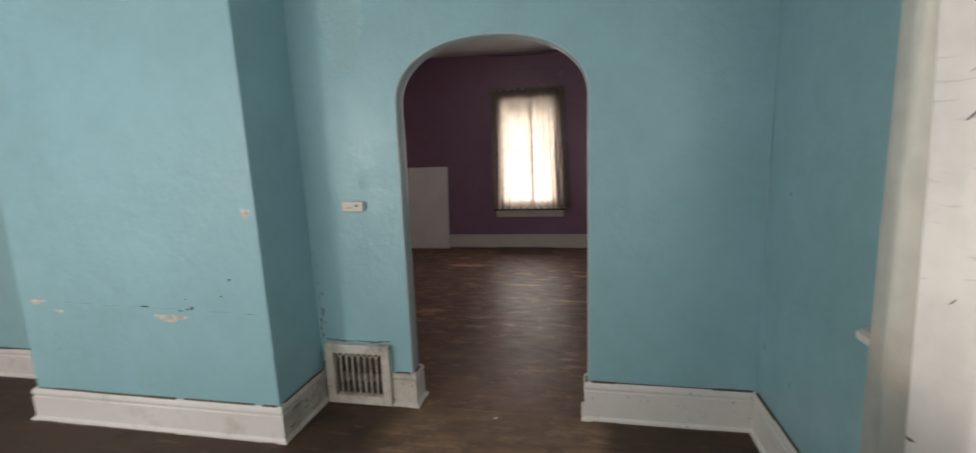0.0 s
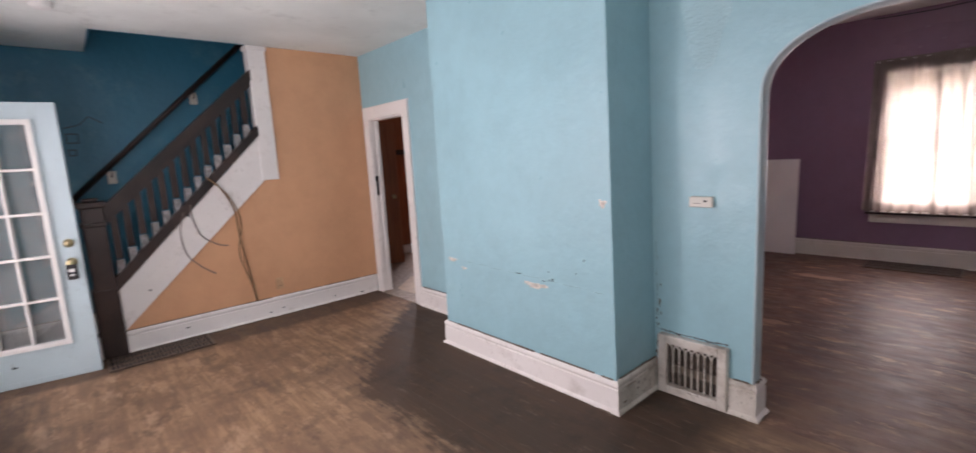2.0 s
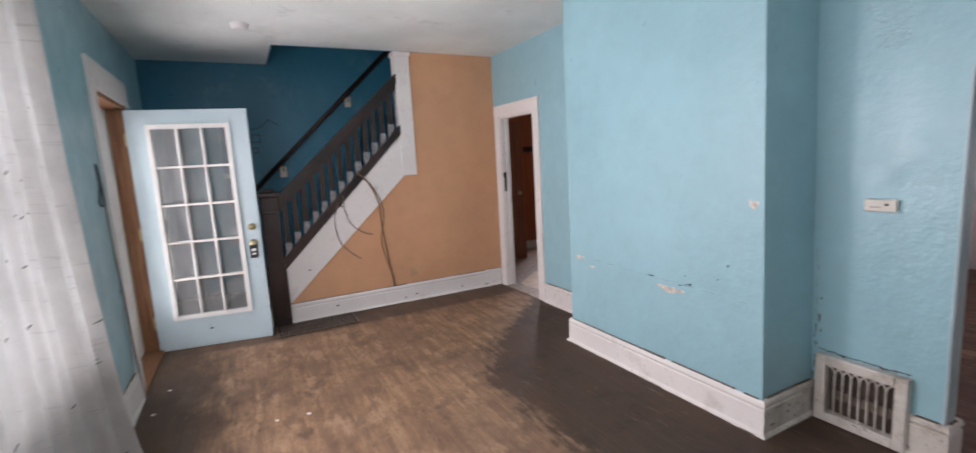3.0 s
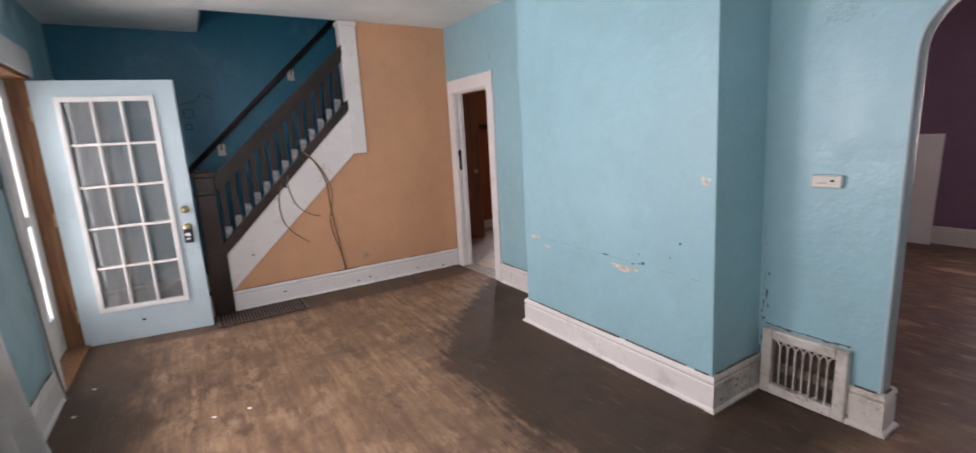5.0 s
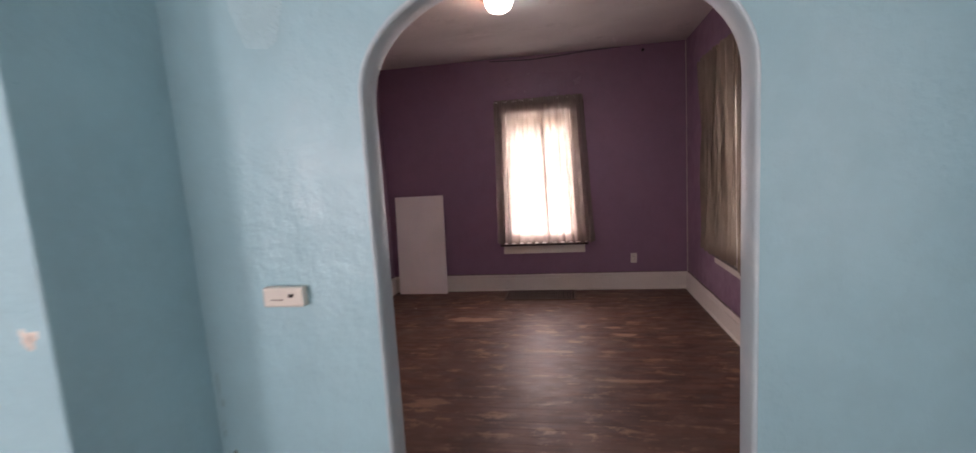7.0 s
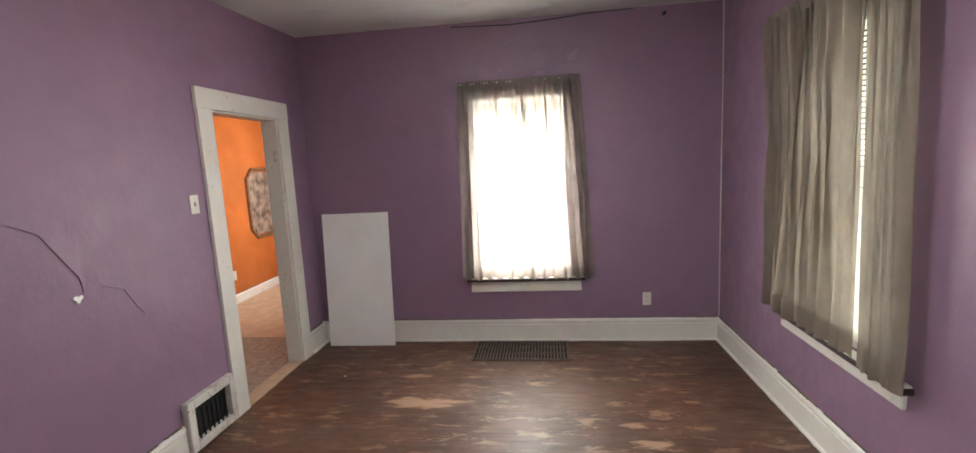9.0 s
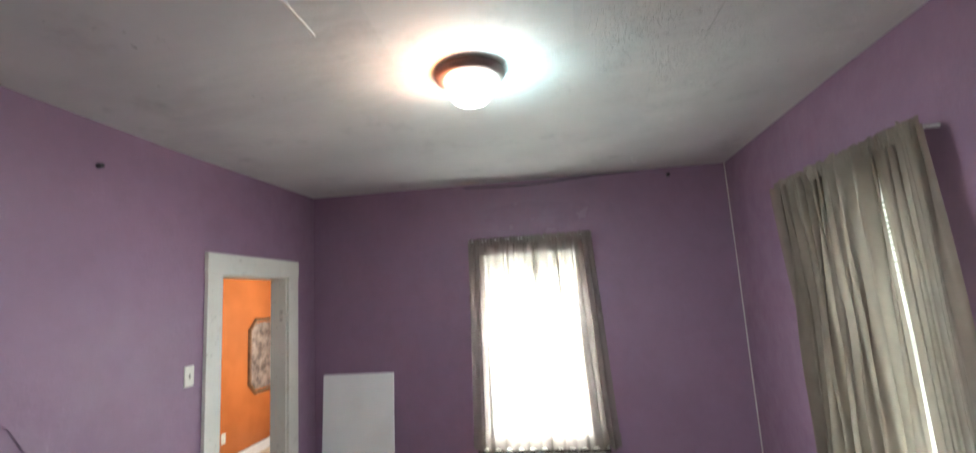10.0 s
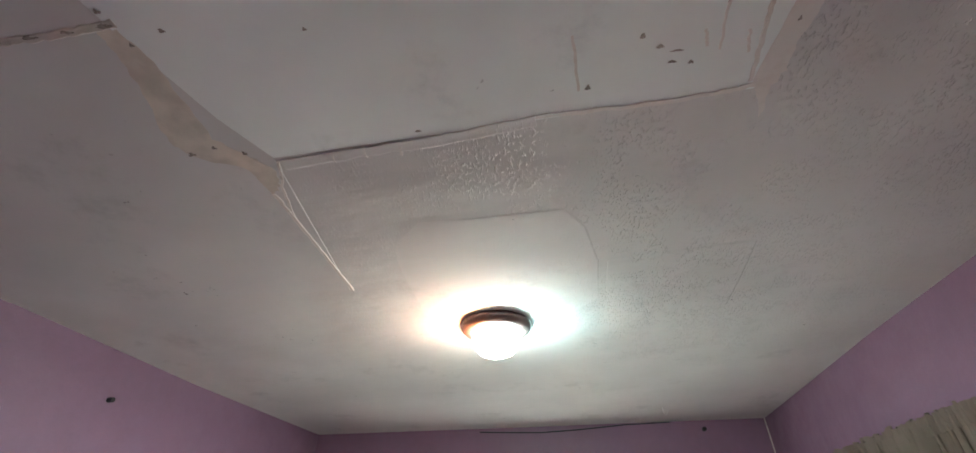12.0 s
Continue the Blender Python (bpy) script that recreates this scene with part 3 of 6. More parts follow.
NW = (-0.93, -0.10, 0.62, 2.22)       # north window of the mauve room
wall_y("wall_north_purple", PUR_N, PUR_N + 0.16, PUR_W - 0.12, PUR_E + 0.16, 0, PURPLE_H + 0.08, [NW], PURPLE, "mauve painted plaster wall with a curtained window")
QW = (5.28, 6.12, 0.66, 2.26)         # its east window
wall_x("wall_east_purple", PUR_E, PUR_E + 0.16, PUR_S - 0.03, PUR_N, 0, PURPLE_H + 0.08, [QW], PURPLE, "mauve painted plaster wall with a curtained window")
DB = (6.075, 6.86, -0.01, 2.065)
wall_x("wall_west_purple", PUR_W - 0.06, PUR_W, PUR_S - 0.03, PUR_N, 0, PURPLE_H + 0.08, [DB], PURPLE, "mauve painted plaster wall with torn paint and a doorway")

# kitchen and back room beyond the two doorways
KX, KN = -4.25, 9.80
# the second opening is an unseen window, added for the kitchen lamp
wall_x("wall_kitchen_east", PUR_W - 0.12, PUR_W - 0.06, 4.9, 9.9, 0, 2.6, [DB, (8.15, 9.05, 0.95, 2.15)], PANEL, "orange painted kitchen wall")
wall_y("wall_kitchen_north", KN, KN + 0.1, KX, PUR_W - 0.06, 0, 2.6, [], PANEL, "orange painted kitchen wall")
wall_x("wall_kitchen_west", KX - 0.1, KX, 4.9, KN + 0.1, 0, 2.6, [], PANEL, "glossy orange painted kitchen wall")
setting("ceiling_kitchen", boxes((KX, PUR_W - 0.06, 4.9, 9.9, 2.6, 2.7)), CEIL, "white kitchen ceiling", "ceiling")
setting("floor_kitchen", boxes((KX, PUR_W - 0.001, 4.9, 7.41, -0.06, 0.001)), LINO, "worn speckled linoleum floor", "floor")
setting("floor_kitchen_north", boxes((KX, PUR_W - 0.06, 7.41, KN, -0.06, 0.004)), LINO_PALE, "pale tan vinyl floor", "floor")
wall_y("wall_back_room_north", 4.9, 5.0, -6.5, PUR_W - 0.12, 0, 2.6, [], BROWNDOOR, "dark brown panelled wall of the back room")
# the opening is an unseen window, added for the lamp behind it
wall_x("wall_back_room_west", -6.5, -6.4, ARCH_Y, 4.9, 0, 2.6, [(4.42, 4.84, 0.9, 2.1)], BROWNDOOR, "dark brown panelled wall of the back room")
wall_x("wall_back_room_east", PUR_W - 0.12, PUR_W - 0.06, PUR_S, 4.9, 0, 2.6, [], BLUE, "light blue wall of the back room")
wall_y("wall_back_room_south", ARCH_Y + 0.085, ARCH_Y + 0.094, -6.5, -2.0, 0, 2.6, [(-4.66, -3.965, -0.01, 1.955)], WHITE, "white painted wall of the back room")
setting("ceiling_back_room", boxes((-6.5, PUR_W - 0.06, ARCH_Y + 0.085, 4.9, 2.6, 2.64)), CEIL, "white back room ceiling", "ceiling")
setting("floor_back_room", boxes((-6.4, PUR_W - 0.06, ARCH_Y - 0.02, 4.9, -0.06, 0.001)), LINO, "torn grey linoleum floor", "floor")
torn = [(-4.62, 2.98), (-4.30, 3.02), (-4.18, 3.16), (-4.36, 3.30), (-4.60, 3.36), (-4.86, 3.72), (-5.10, 3.86), (-5.00, 3.42)]
setting("floor_torn_patch", prism(torn, "z", 0.001, 0.004), LINO_PALE, "pale torn strip of floor covering", "floor")

# ---- baseboards ----


def skirting(name, p, q, side, m0=0, m1=0, height=0.20, material=None, shoe=True, label="white painted baseboard with a moulded top, grimy"):
    """A moulded baseboard from p to q; it stands out to the left (side 1) or right (side -1). m0, m1: 1 at outer corners, -1 at inner ones."""
    d = Vector((q[0] - p[0], q[1] - p[1], 0))
    length = d.length
    d.normalize()
    out = Vector((-d.y, d.x, 0)) * side
    h = height
    prof = [(0, 0), (0.036, 0), (0.034, 0.012), (0.020, 0.022), (0.020, h - 0.050), (0.014, h - 0.046), (0.016, h - 0.036), (0.022, h - 0.026), (0.018, h - 0.010), (0.010, h), (0.004, h), (0.004, h - 0.03), (0, h - 0.03)]
    if not shoe:
        prof[1:4] = [(0.020, 0)]
    bm = bmesh.new()
    a = [bm.verts.new(Vector((*p, z)) + out * o - d * (m0 * o)) for o, z in prof]
    b = [bm.verts.new(Vector((*p, z)) + out * o + d * (length + m1 * o)) for o, z in prof]
    for i in range(len(prof)):
        j = (i + 1) % len(prof)
        bm.faces.new((a[i], a[j], b[j], b[i]))
    bm.faces.new(a[::-1]), bm.faces.new(b)
    bmesh.ops.recalc_face_normals(bm, faces=bm.faces[:])
    ob = setting(name, bm, material or WHITE, label, "baseboard")
    # grime lodged in the joints above and below the board
    rng, bm = random.Random(round(1000 * (p[0] + 3 * p[1]))), bmesh.new()
    m = Matrix(((d.x, out.x, 0, p[0]), (d.y, out.y, 0, p[1]), (0, 0, 1, 0), (0, 0, 0, 1)))
    s = 0.02
    while s < length - 0.06:
        e = min(s + rng.uniform(0.04, 0.5), length - 0.02)
        box(bm, s, e, 0.0005, rng.uniform(0.008, 0.014), h - 0.002, h + rng.uniform(0.002, 0.006), m)
        if shoe:
            box(bm, s, e, 0.030, 0.036 + rng.uniform(0.003, 0.010), -0.002, rng.uniform(0.002, 0.005), m)
        s = e + rng.choice((0.0, 0.0, 0.004, 0.05))
    bmesh.ops.recalc_face_normals(bm, faces=bm.faces[:])
    if bm.faces:
        part("grime_line", bm, DIRT, ob, "dark grime in the joints")
    return ob


Y, VX0, VX1 = ARCH_Y, -1.235, -0.832   # vent
skirting("baseboard", (ORANGE_X, 0.25), (ORANGE_X, Y), -1, 0, -1, 0.195)
skirting("baseboard", (-3.855, Y), (BX0, Y), -1, 0, -1)
skirting("baseboard", (BX0, Y), (BX0, BY), -1, -1, 1, 0.19)
skirting("baseboard", (BX0, BY), (BX1, BY), -1, 1, 1, 0.19)
skirting("baseboard", (BX1, BY), (BX1, Y), -1, 1, 0, 0.20, SOILED, label="soiled cream painted baseboard with a moulded top")
skirting("baseboard", (VX1, Y), (AX0, Y), -1, 0, 1, 0.20, SOILED, label="soiled cream painted baseboard with a moulded top")
skirting("baseboard", (AX0, Y), (AX0, PUR_S), -1, 1, 1)
skirting("baseboard", (AX1, PUR_S), (AX1, Y), -1, 1, 1)
skirting("baseboard", (AX1, Y), (BLUE_E, Y), -1, 1, -1, 0.215)
skirting("baseboard", (BLUE_E, Y), (BLUE_E, BLUE_S), -1, -1, -1, 0.215)
skirting("baseboard", (BLUE_E, BLUE_S), (-3.70, BLUE_S), -1, -1, 0, 0.21)
skirting("baseboard", (STAIR_X, BLUE_S), (STAIR_X, 0.42), -1, -1, 0)
skirting("baseboard", (PUR_W, PUR_N), (PUR_E, PUR_N), -1, -1, -1, 0.205, CREAM)
skirting("baseboard", (PUR_E, PUR_N), (PUR_E, PUR_S), -1, -1, -1, 0.205, CREAM)
skirting("baseboard", (PUR_W, PUR_S), (PUR_W, 5.505), -1, -1, 0, 0.205, CREAM)
skirting("baseboard", (PUR_W, 7.0), (PUR_W, PUR_N), -1, 0, -1, 0.205, CREAM)
skirting("baseboard", (PUR_E, PUR_S), (AX1, PUR_S), -1, -1, 1, 0.205, CREAM)
skirting("baseboard", (AX0, PUR_S), (PUR_W, PUR_S), -1, 1, -1, 0.205, CREAM)
skirting("baseboard", (KX, 4.9), (KX, KN), -1, 0, -1, 0.12, WHITE, False)
skirting("baseboard", (KX, KN), (PUR_W - 0.12, KN), -1, -1, 0, 0.12, WHITE, False)
skirting("baseboard", (-6.4, 3.62), (-6.4, 4.9), -1, 0, -1, 0.14, WHITE, False)

# outside, as seen past blinds and curtains
SHADE_DAY = glow("shaded_yard_daylight", (0.93, 0.97, 1.0), 0.4)
DULL_DAY = glow("shaded_daylight_outdoors", (0.93, 0.97, 1.0), 0.5)
BRIGHT = glow("bright_overcast_outdoors", (1.0, 0.94, 0.88), 3.4)
setting("backdrop_north", boxes((-2.6, 1.6, PUR_N + 1.20, PUR_N + 1.22, -0.3, 3.2)), BRIGHT, "bright overcast daylight outside", "backdrop")
setting("backdrop_east", boxes((PUR_E + 1.20, PUR_E + 1.22, -0.4, 7.6, -0.3, 3.2)), SHADE_DAY, "bright overcast daylight outside", "backdrop")
setting("backdrop_south", boxes((-5.6, 1.0, BLUE_S - 1.62, BLUE_S - 1.60, -0.3, 3.2)), DULL_DAY, "bright overcast daylight outside", "backdrop")
# added sheet, coloured dark to block bright sky seen through the storm door
setting("backdrop_sky_block", boxes((-5.64, -5.62, BLUE_S - 1.60, BLUE_S - 0.20, -0.3, 3.2)), plain("dark_sky_block", (0.16, 0.155, 0.15), 0.8, 0, 0.2, 4.0), "added dark sheet that hides the bright sky beyond the front door", "backdrop")
setting("ground", boxes((-400, 400, -400, 400, -0.62, -0.5)), plain("dull_ground", (0.12, 0.12, 0.09), 0.9, 0, 0.3, 1.0), "dull ground outside the house", "ground")

# unseen overhang, added to darken the upper part of the north window
setting("unseen_overhang", boxes((-1.7, 0.7, PUR_N + 0.16, PUR_N + 1.0, 2.04, 2.14)), PICFRAME, "unseen overhang added outside to darken the top of the window", "eave")

# ---- doorways ----


def casing_y(name, y, face, x0, x1, top, wide, head, material, label, left=True):
    """Door casing on a wall across y: face -1 looks to the south, 1 to the north."""
    t = 0.022 * face
    a, b = sorted((y, y + t))
    ob = thing(name, ((x0 + x1) / 2, y, 0), label, "door casing")
    tagged(ob, kind="structure")
    if left:
        part("side_board", soft_box(x0 - wide, x0, a, b, 0, top, 0.003), material, ob)
    part("side_board", soft_box(x1, x1 + wide, a, b, 0, top, 0.003), material, ob)
    w0 = wide if left else 0.12
    part("head_board", soft_box(x0 - w0, x1 + wide, a - 0.002, b + 0.002, top, top + head, 0.003), material, ob)
    part("cap", soft_box(x0 - w0, x1 + wide + 0.012, min(a, b + 0.014 * face), max(b, a + 0.014 * face), top + head, top + head + 0.02, 0.004), material, ob)
    return ob


casing_y("door_1", ARCH_Y, -1, -4.655, -3.965, 1.955, 0.105, 0.11, WHITE, "white painted door casing, chipped along its edges")
jamb = thing("door_jamb", (-4.31, ARCH_Y, 0), "white painted door jamb with an old latch plate", "door jamb")
tagged(jamb, kind="structure")
part("jamb_board", boxes((-4.665, -4.645, ARCH_Y - 0.004, ARCH_Y + 0.096, 0, 1.957)), WHITE, jamb)
part("jamb_board", boxes((-3.975, -3.955, ARCH_Y - 0.004, ARCH_Y + 0.096, 0, 1.957)), WHITE, jamb)
part("head_board", boxes((-4.645, -3.975, ARCH_Y - 0.004, ARCH_Y + 0.096, 1.94, 1.957)), WHITE, jamb)
part("stop", boxes((-4.645, -4.632, ARCH_Y + 0.058, ARCH_Y + 0.094, 0, 1.94)), WHITE, jamb)
part("latch_plate", boxes((-4.646, -4.641, ARCH_Y + 0.012, ARCH_Y + 0.040, 1.12, 1.34), (-4.646, -4.636, ARCH_Y + 0.002, ARCH_Y + 0.030, 1.28, 1.33)), BLACK, jamb, "black iron latch plate")
setting("threshold", soft_box(-4.645, -3.975, ARCH_Y - 0.03, PUR_S + 0.04, 0.0, 0.012, 0.004), LINO, "bare wooden threshold, worn pale", "threshold")

# brown door ajar in the back room
lean = thing("interior_door", (-5.80, 3.83, 0), "brown varnished flush door standing ajar in the back room", "door", turn=math.degrees(math.atan2(-0.9, -0.45)))
part("leaf", soft_box(0, 0.74, -0.018, 0.018, 0.012, 2.02, 0.003), BROWNDOOR, lean, local=True)
knob_bm = lathe([(0.0, 0.078), (0.022, 0.076), (0.030, 0.062), (0.024, 0.044), (0.011, 0.036), (0.011, 0.020), (0.030, 0.018), (0.030, 0.0175)], (0.075, 0, 0.99), "y", 16)
part("knob", knob_bm, BRASS, lean, "brass knob", True, True)
rack = thing("coat_rack", (-6.39, 4.23, 1.58), "dark wooden coat rack with iron hooks on the wall", "coat rack")
part("rail", soft_box(-6.398, -6.375, 4.08, 4.38, 1.58, 1.66, 0.004), DARKWOOD, rack)
for k in range(3):
    part("hook", tube(bmesh.new(), [(-6.376, 4.12 + 0.11 * k, 1.62), (-6.33, 4.12 + 0.11 * k, 1.60), (-6.30, 4.12 + 0.11 * k, 1.53), (-6.30, 4.12 + 0.11 * k, 1.58)], 0.006), BLACK, rack)

# casing and lining of the kitchen doorway
ob = thing("door_2", (PUR_W, 6.47, 0), "cream painted wide door casing to the kitchen, scuffed", "door casing")
tagged(ob, kind="structure")
W0, W1 = PUR_W, PUR_W + 0.024
part("side_board", soft_box(W0, W1, 5.945, 6.08, 0, 2.062, 0.003), CREAM, ob)
part("side_board", soft_box(W0, W1, 6.855, 6.995, 0, 2.062, 0.003), CREAM, ob)
part("head_board", soft_box(W0, W1 + 0.002, 5.94, 7.0, 2.062, 2.195, 0.003), CREAM, ob)
part("jamb_board", boxes((PUR_W - 0.125, PUR_W + 0.002, 6.07, 6.09, 0, 2.062)), CREAM, ob)
part("jamb_board", boxes((PUR_W - 0.125, PUR_W + 0.002, 6.845, 6.865, 0, 2.062)), CREAM, ob)
part("jamb_head", boxes((PUR_W - 0.125, PUR_W + 0.002, 6.09, 6.845, 2.05, 2.07)), CREAM, ob)
part("hinge_mark", boxes((PUR_W - 0.05, PUR_W - 0.02, 6.842, 6.8455, 1.72, 1.81)), PLASTER, ob)
setting("threshold_kitchen", soft_box(PUR_W - 0.11, PUR_W + 0.015, 6.09, 6.845, 0.0, 0.010, 0.004), LINO_PALE, "worn pale threshold strip", "threshold")

# front doorway: casing, bare jamb, storm door
ob = casing_y("door_3", BLUE_S, 1, -4.735, -3.825, 2.09, 0.125, 0.17, WHITE, "white painted front door casing, peeling", False)
ob = thing("front_door_jamb", (-4.27, BLUE_S - 0.07, 0), "bare orange-brown wooden jamb of the front door", "door jamb")
tagged(ob, kind="structure")
part("hinge_jamb", soft_box(-4.765, -4.715, BLUE_S - 0.145, BLUE_S + 0.012, 0, 2.09, 0.003), RAWWOOD, ob)
part("latch_jamb", soft_box(-3.83, -3.80, BLUE_S - 0.145, BLUE_S + 0.004, 0, 2.09, 0.003), WHITE, ob)
part("head", soft_box(-4.715, -3.83, BLUE_S - 0.145, BLUE_S + 0.004, 2.06, 2.10, 0.003), RAWWOOD, ob)
part("sill", soft_box(-4.72, -3.80, BLUE_S - 0.145, BLUE_S + 0.03, 0.0, 0.02, 0.004), RAWWOOD, ob, "worn wooden door sill")
storm = thing("storm_door", (-4.27, BLUE_S - 0.13, 0.02), "white aluminium storm door with glass, closed", "storm door")
SY = BLUE_S - 0.125
for a, b, lo, hi in ((-4.71, -4.55, 0.022, 2.055), (-3.985, -3.835, 0.022, 2.055)):
    part("stile", soft_box(a, b, SY - 0.02, SY + 0.01, lo, hi, 0.004), WHITEPLASTIC, storm)
for lo, hi in ((0.022, 0.32), (1.02, 1.09), (1.96, 2.055)):
    part("rail", soft_box(-4.55, -3.985, SY - 0.018, SY + 0.008, lo, hi, 0.004), WHITEPLASTIC, storm)
for lo, hi in ((0.32, 1.02), (1.09, 1.96)):
    pane = part("pane", boxes((-4.55, -3.985, SY - 0.007, SY - 0.003, lo, hi)), GLASS, storm, "clear glass")
    pane.visible_shadow = False

# front door leaf, standing open
ang = math.degrees(math.atan2(0.266 + 0.622, -4.549 + 4.689))
leaf = thing("front_door", (-4.700, BLUE_S + 0.004, 0.012), "pale blue steel front door with fifteen glass panes, standing open", "door", turn=ang)
DWID, DTH, DHT = 0.897, 0.022, 2.035
G0, G1, GZ0, GZ1 = 0.150, 0.742, 0.262, 1.905
bm = bmesh.new()
for r in ((0, G0, 0, DHT), (G1, DWID, 0, DHT), (G0, G1, 0, GZ0), (G0, G1, GZ1, DHT)):
    box(bm, r[0], r[1], -DTH, DTH, r[2], r[3])
bmesh.ops.remove_doubles(bm, verts=bm.verts[:], dist=0.0005)
part("slab", bm, STEEL, leaf, local=True)
bm = bmesh.new()
for s in (-1, 1):
    for a, b, lo, hi in ((G0 - 0.012, G0 + 0.022, GZ0 - 0.012, GZ1 + 0.012), (G1 - 0.022, G1 + 0.012, GZ0 - 0.012, GZ1 + 0.012),
                         (G0 + 0.022, G1 - 0.022, GZ0 - 0.012, GZ0 + 0.022), (G0 + 0.022, G1 - 0.022, GZ1 - 0.022, GZ1 + 0.012)):
        y0, y1 = sorted((s * (DTH + 0.001), s * (DTH + 0.014)))
        box(bm, a, b, y0, y1, lo, hi)
part("glazing_frame", bm, WHITEPLASTIC, leaf, "white plastic glazing frame", local=True)
gw, gh = (G1 - G0 - 0.044) / 3, (GZ1 - GZ0 - 0.044) / 5
for k in (1, 2):
    x = G0 + 0.022 + k * gw
    part("muntin", soft_box(x - 0.009, x + 0.009, -DTH - 0.009, DTH + 0.009, GZ0 + 0.022, GZ1 - 0.022, 0.004, 1), WHITEPLASTIC, leaf, local=True)
for k in (1, 2, 3, 4):
    z = GZ0 + 0.022 + k * gh
    part("muntin", soft_box(G0 + 0.022, G1 - 0.022, -DTH - 0.008, DTH + 0.008, z - 0.009, z + 0.009, 0.004, 1), WHITEPLASTIC, leaf, local=True)
for i in range(3):
    for j in range(5):
        x, z = G0 + 0.022 + i * gw, GZ0 + 0.022 + j * gh
        pane = part("pane", boxes((x + 0.002, x + gw - 0.002, -0.004, 0.004, z + 0.002, z + gh - 0.002)), DOOR_GLASS, leaf, local=True)
        pane.visible_shadow = False
KU, KZ = 0.835, 0.865
for s in (-1, 1):
    part("door_knob", lathe([(0.033, s * DTH), (0.033, s * (DTH + 0.006)), (0.012, s * (DTH + 0.010)), (0.012, s * (DTH + 0.030)), (0.024, s * (DTH + 0.038)),
                             (0.029, s * (DTH + 0.052)), (0.024, s * (DTH + 0.066)), (0.001, s * (DTH + 0.070))], (KU, 0, KZ), "y", 20), BRASS, leaf, "worn brass knob", True, True)
    part("deadbolt", lathe([(0.032, s * DTH), (0.032, s * (DTH + 0.010)), (0.020, s * (DTH + 0.016)), (0.020, s * (DTH + 0.026)), (0.001, s * (DTH + 0.028))], (KU, 0, KZ + 0.145), "y", 20),
         BRASS, leaf, "worn brass deadbolt", True, True)
part("door_sweep", boxes((0.004, DWID - 0.004, -DTH - 0.003, DTH + 0.003, -0.010, 0.028)), STEEL, leaf, local=True)
for z in (0.25, 1.02, 1.80):
    part("hinge", tube(bmesh.new(), [(-0.006, -DTH - 0.004, z - 0.05), (-0.006, -DTH - 0.004, z + 0.05)], 0.008, 8), BRASS, leaf, local=True)
part("dent", boxes((0.40, 0.425, -DTH - 0.001, -DTH, 0.135, 0.150)), PLASTER_DARK, leaf, local=True)
box_at = world_of(leaf) @ Vector((KU, -DTH - 0.05, KZ - 0.02))
lock = thing("lockbox", tuple(box_at), "black key lockbox hanging from the door knob", "lockbox", turn=ang)
part("shackle", tube(bmesh.new(), [(0.028 * math.cos(a), 0.0, 0.010 + 0.036 * math.sin(a)) for a in [math.pi * k / 8 for k in range(9)]], 0.005), BRONZE, lock, local=True)
part("body", soft_box(-0.032, 0.032, -0.022, 0.018, -0.105, 0.012, 0.008), BLACK, lock, local=True)
part("dial_window", boxes((-0.018, 0.018, -0.0235, -0.022, -0.045, -0.022), (-0.014, 0.014, -0.0235, -0.022, -0.075, -0.062)), WHITEPLASTIC, lock, "small pale dial window", local=True)

# ---- stairs ----
RISE, RUN, Y0 = 0.196, 0.192, 0.40
stairs = thing("staircase", (-5.25, Y0, 0), "steep enclosed staircase with dark treads and worn pale risers", "staircase")
for k in range(13):
    z, y = RISE * (k + 1), Y0 + RUN * k
    part("tread", soft_box(STAIR_X, ORANGE_X - 0.10, y - 0.025, y + RUN, z - 0.03, z, 0.008), DARKWOOD, stairs)
    part("riser", boxes((STAIR_X, ORANGE_X - 0.10, y, y + 0.018, z - RISE, z - 0.03)), CREAM, stairs)
stringer = thing("stair_stringer", (ORANGE_X, 1.08, 0), "white painted sloping stair skirt board, nicked", "stair stringer")
tagged(stringer, kind="structure")
part("board", prism([(0.452, 0.190), (1.715, 1.375), (1.715, 1.832), (0.452, 0.560)], "x", ORANGE_X, ORANGE_X + 0.016), WHITE, stringer)
part("shoe_rail", prism([(0.452, 0.545), (1.706, 1.808), (1.706, 1.905), (0.452, 0.660)], "x", ORANGE_X - 0.06, ORANGE_X + 0.030), DARKWOOD, stringer, "dark stained shoe rail")
for u, z in ((1.02, 1.10), (0.66, 0.50)):
    part("nail_hole", boxes((ORANGE_X + 0.0155, ORANGE_X + 0.0175, u, u + 0.020, z, z + 0.045 if u > 1 else z + 0.012)), PLASTER_DARK, stringer)
post = thing("trim_stair_end", (ORANGE_X, 1.775, 1.38), "white painted upright board with a small cap at the stair end", "trim board")
tagged(post, kind="structure")
part("board", soft_box(ORANGE_X - 0.102, ORANGE_X + 0.024, 1.695, 1.855, 1.378, BLUE_H - 0.045, 0.004), WHITE, post)
part("cap", soft_box(ORANGE_X - 0.110, ORANGE_X + 0.034, 1.682, 1.868, BLUE_H - 0.045, BLUE_H - 0.004, 0.006), WHITE, post)
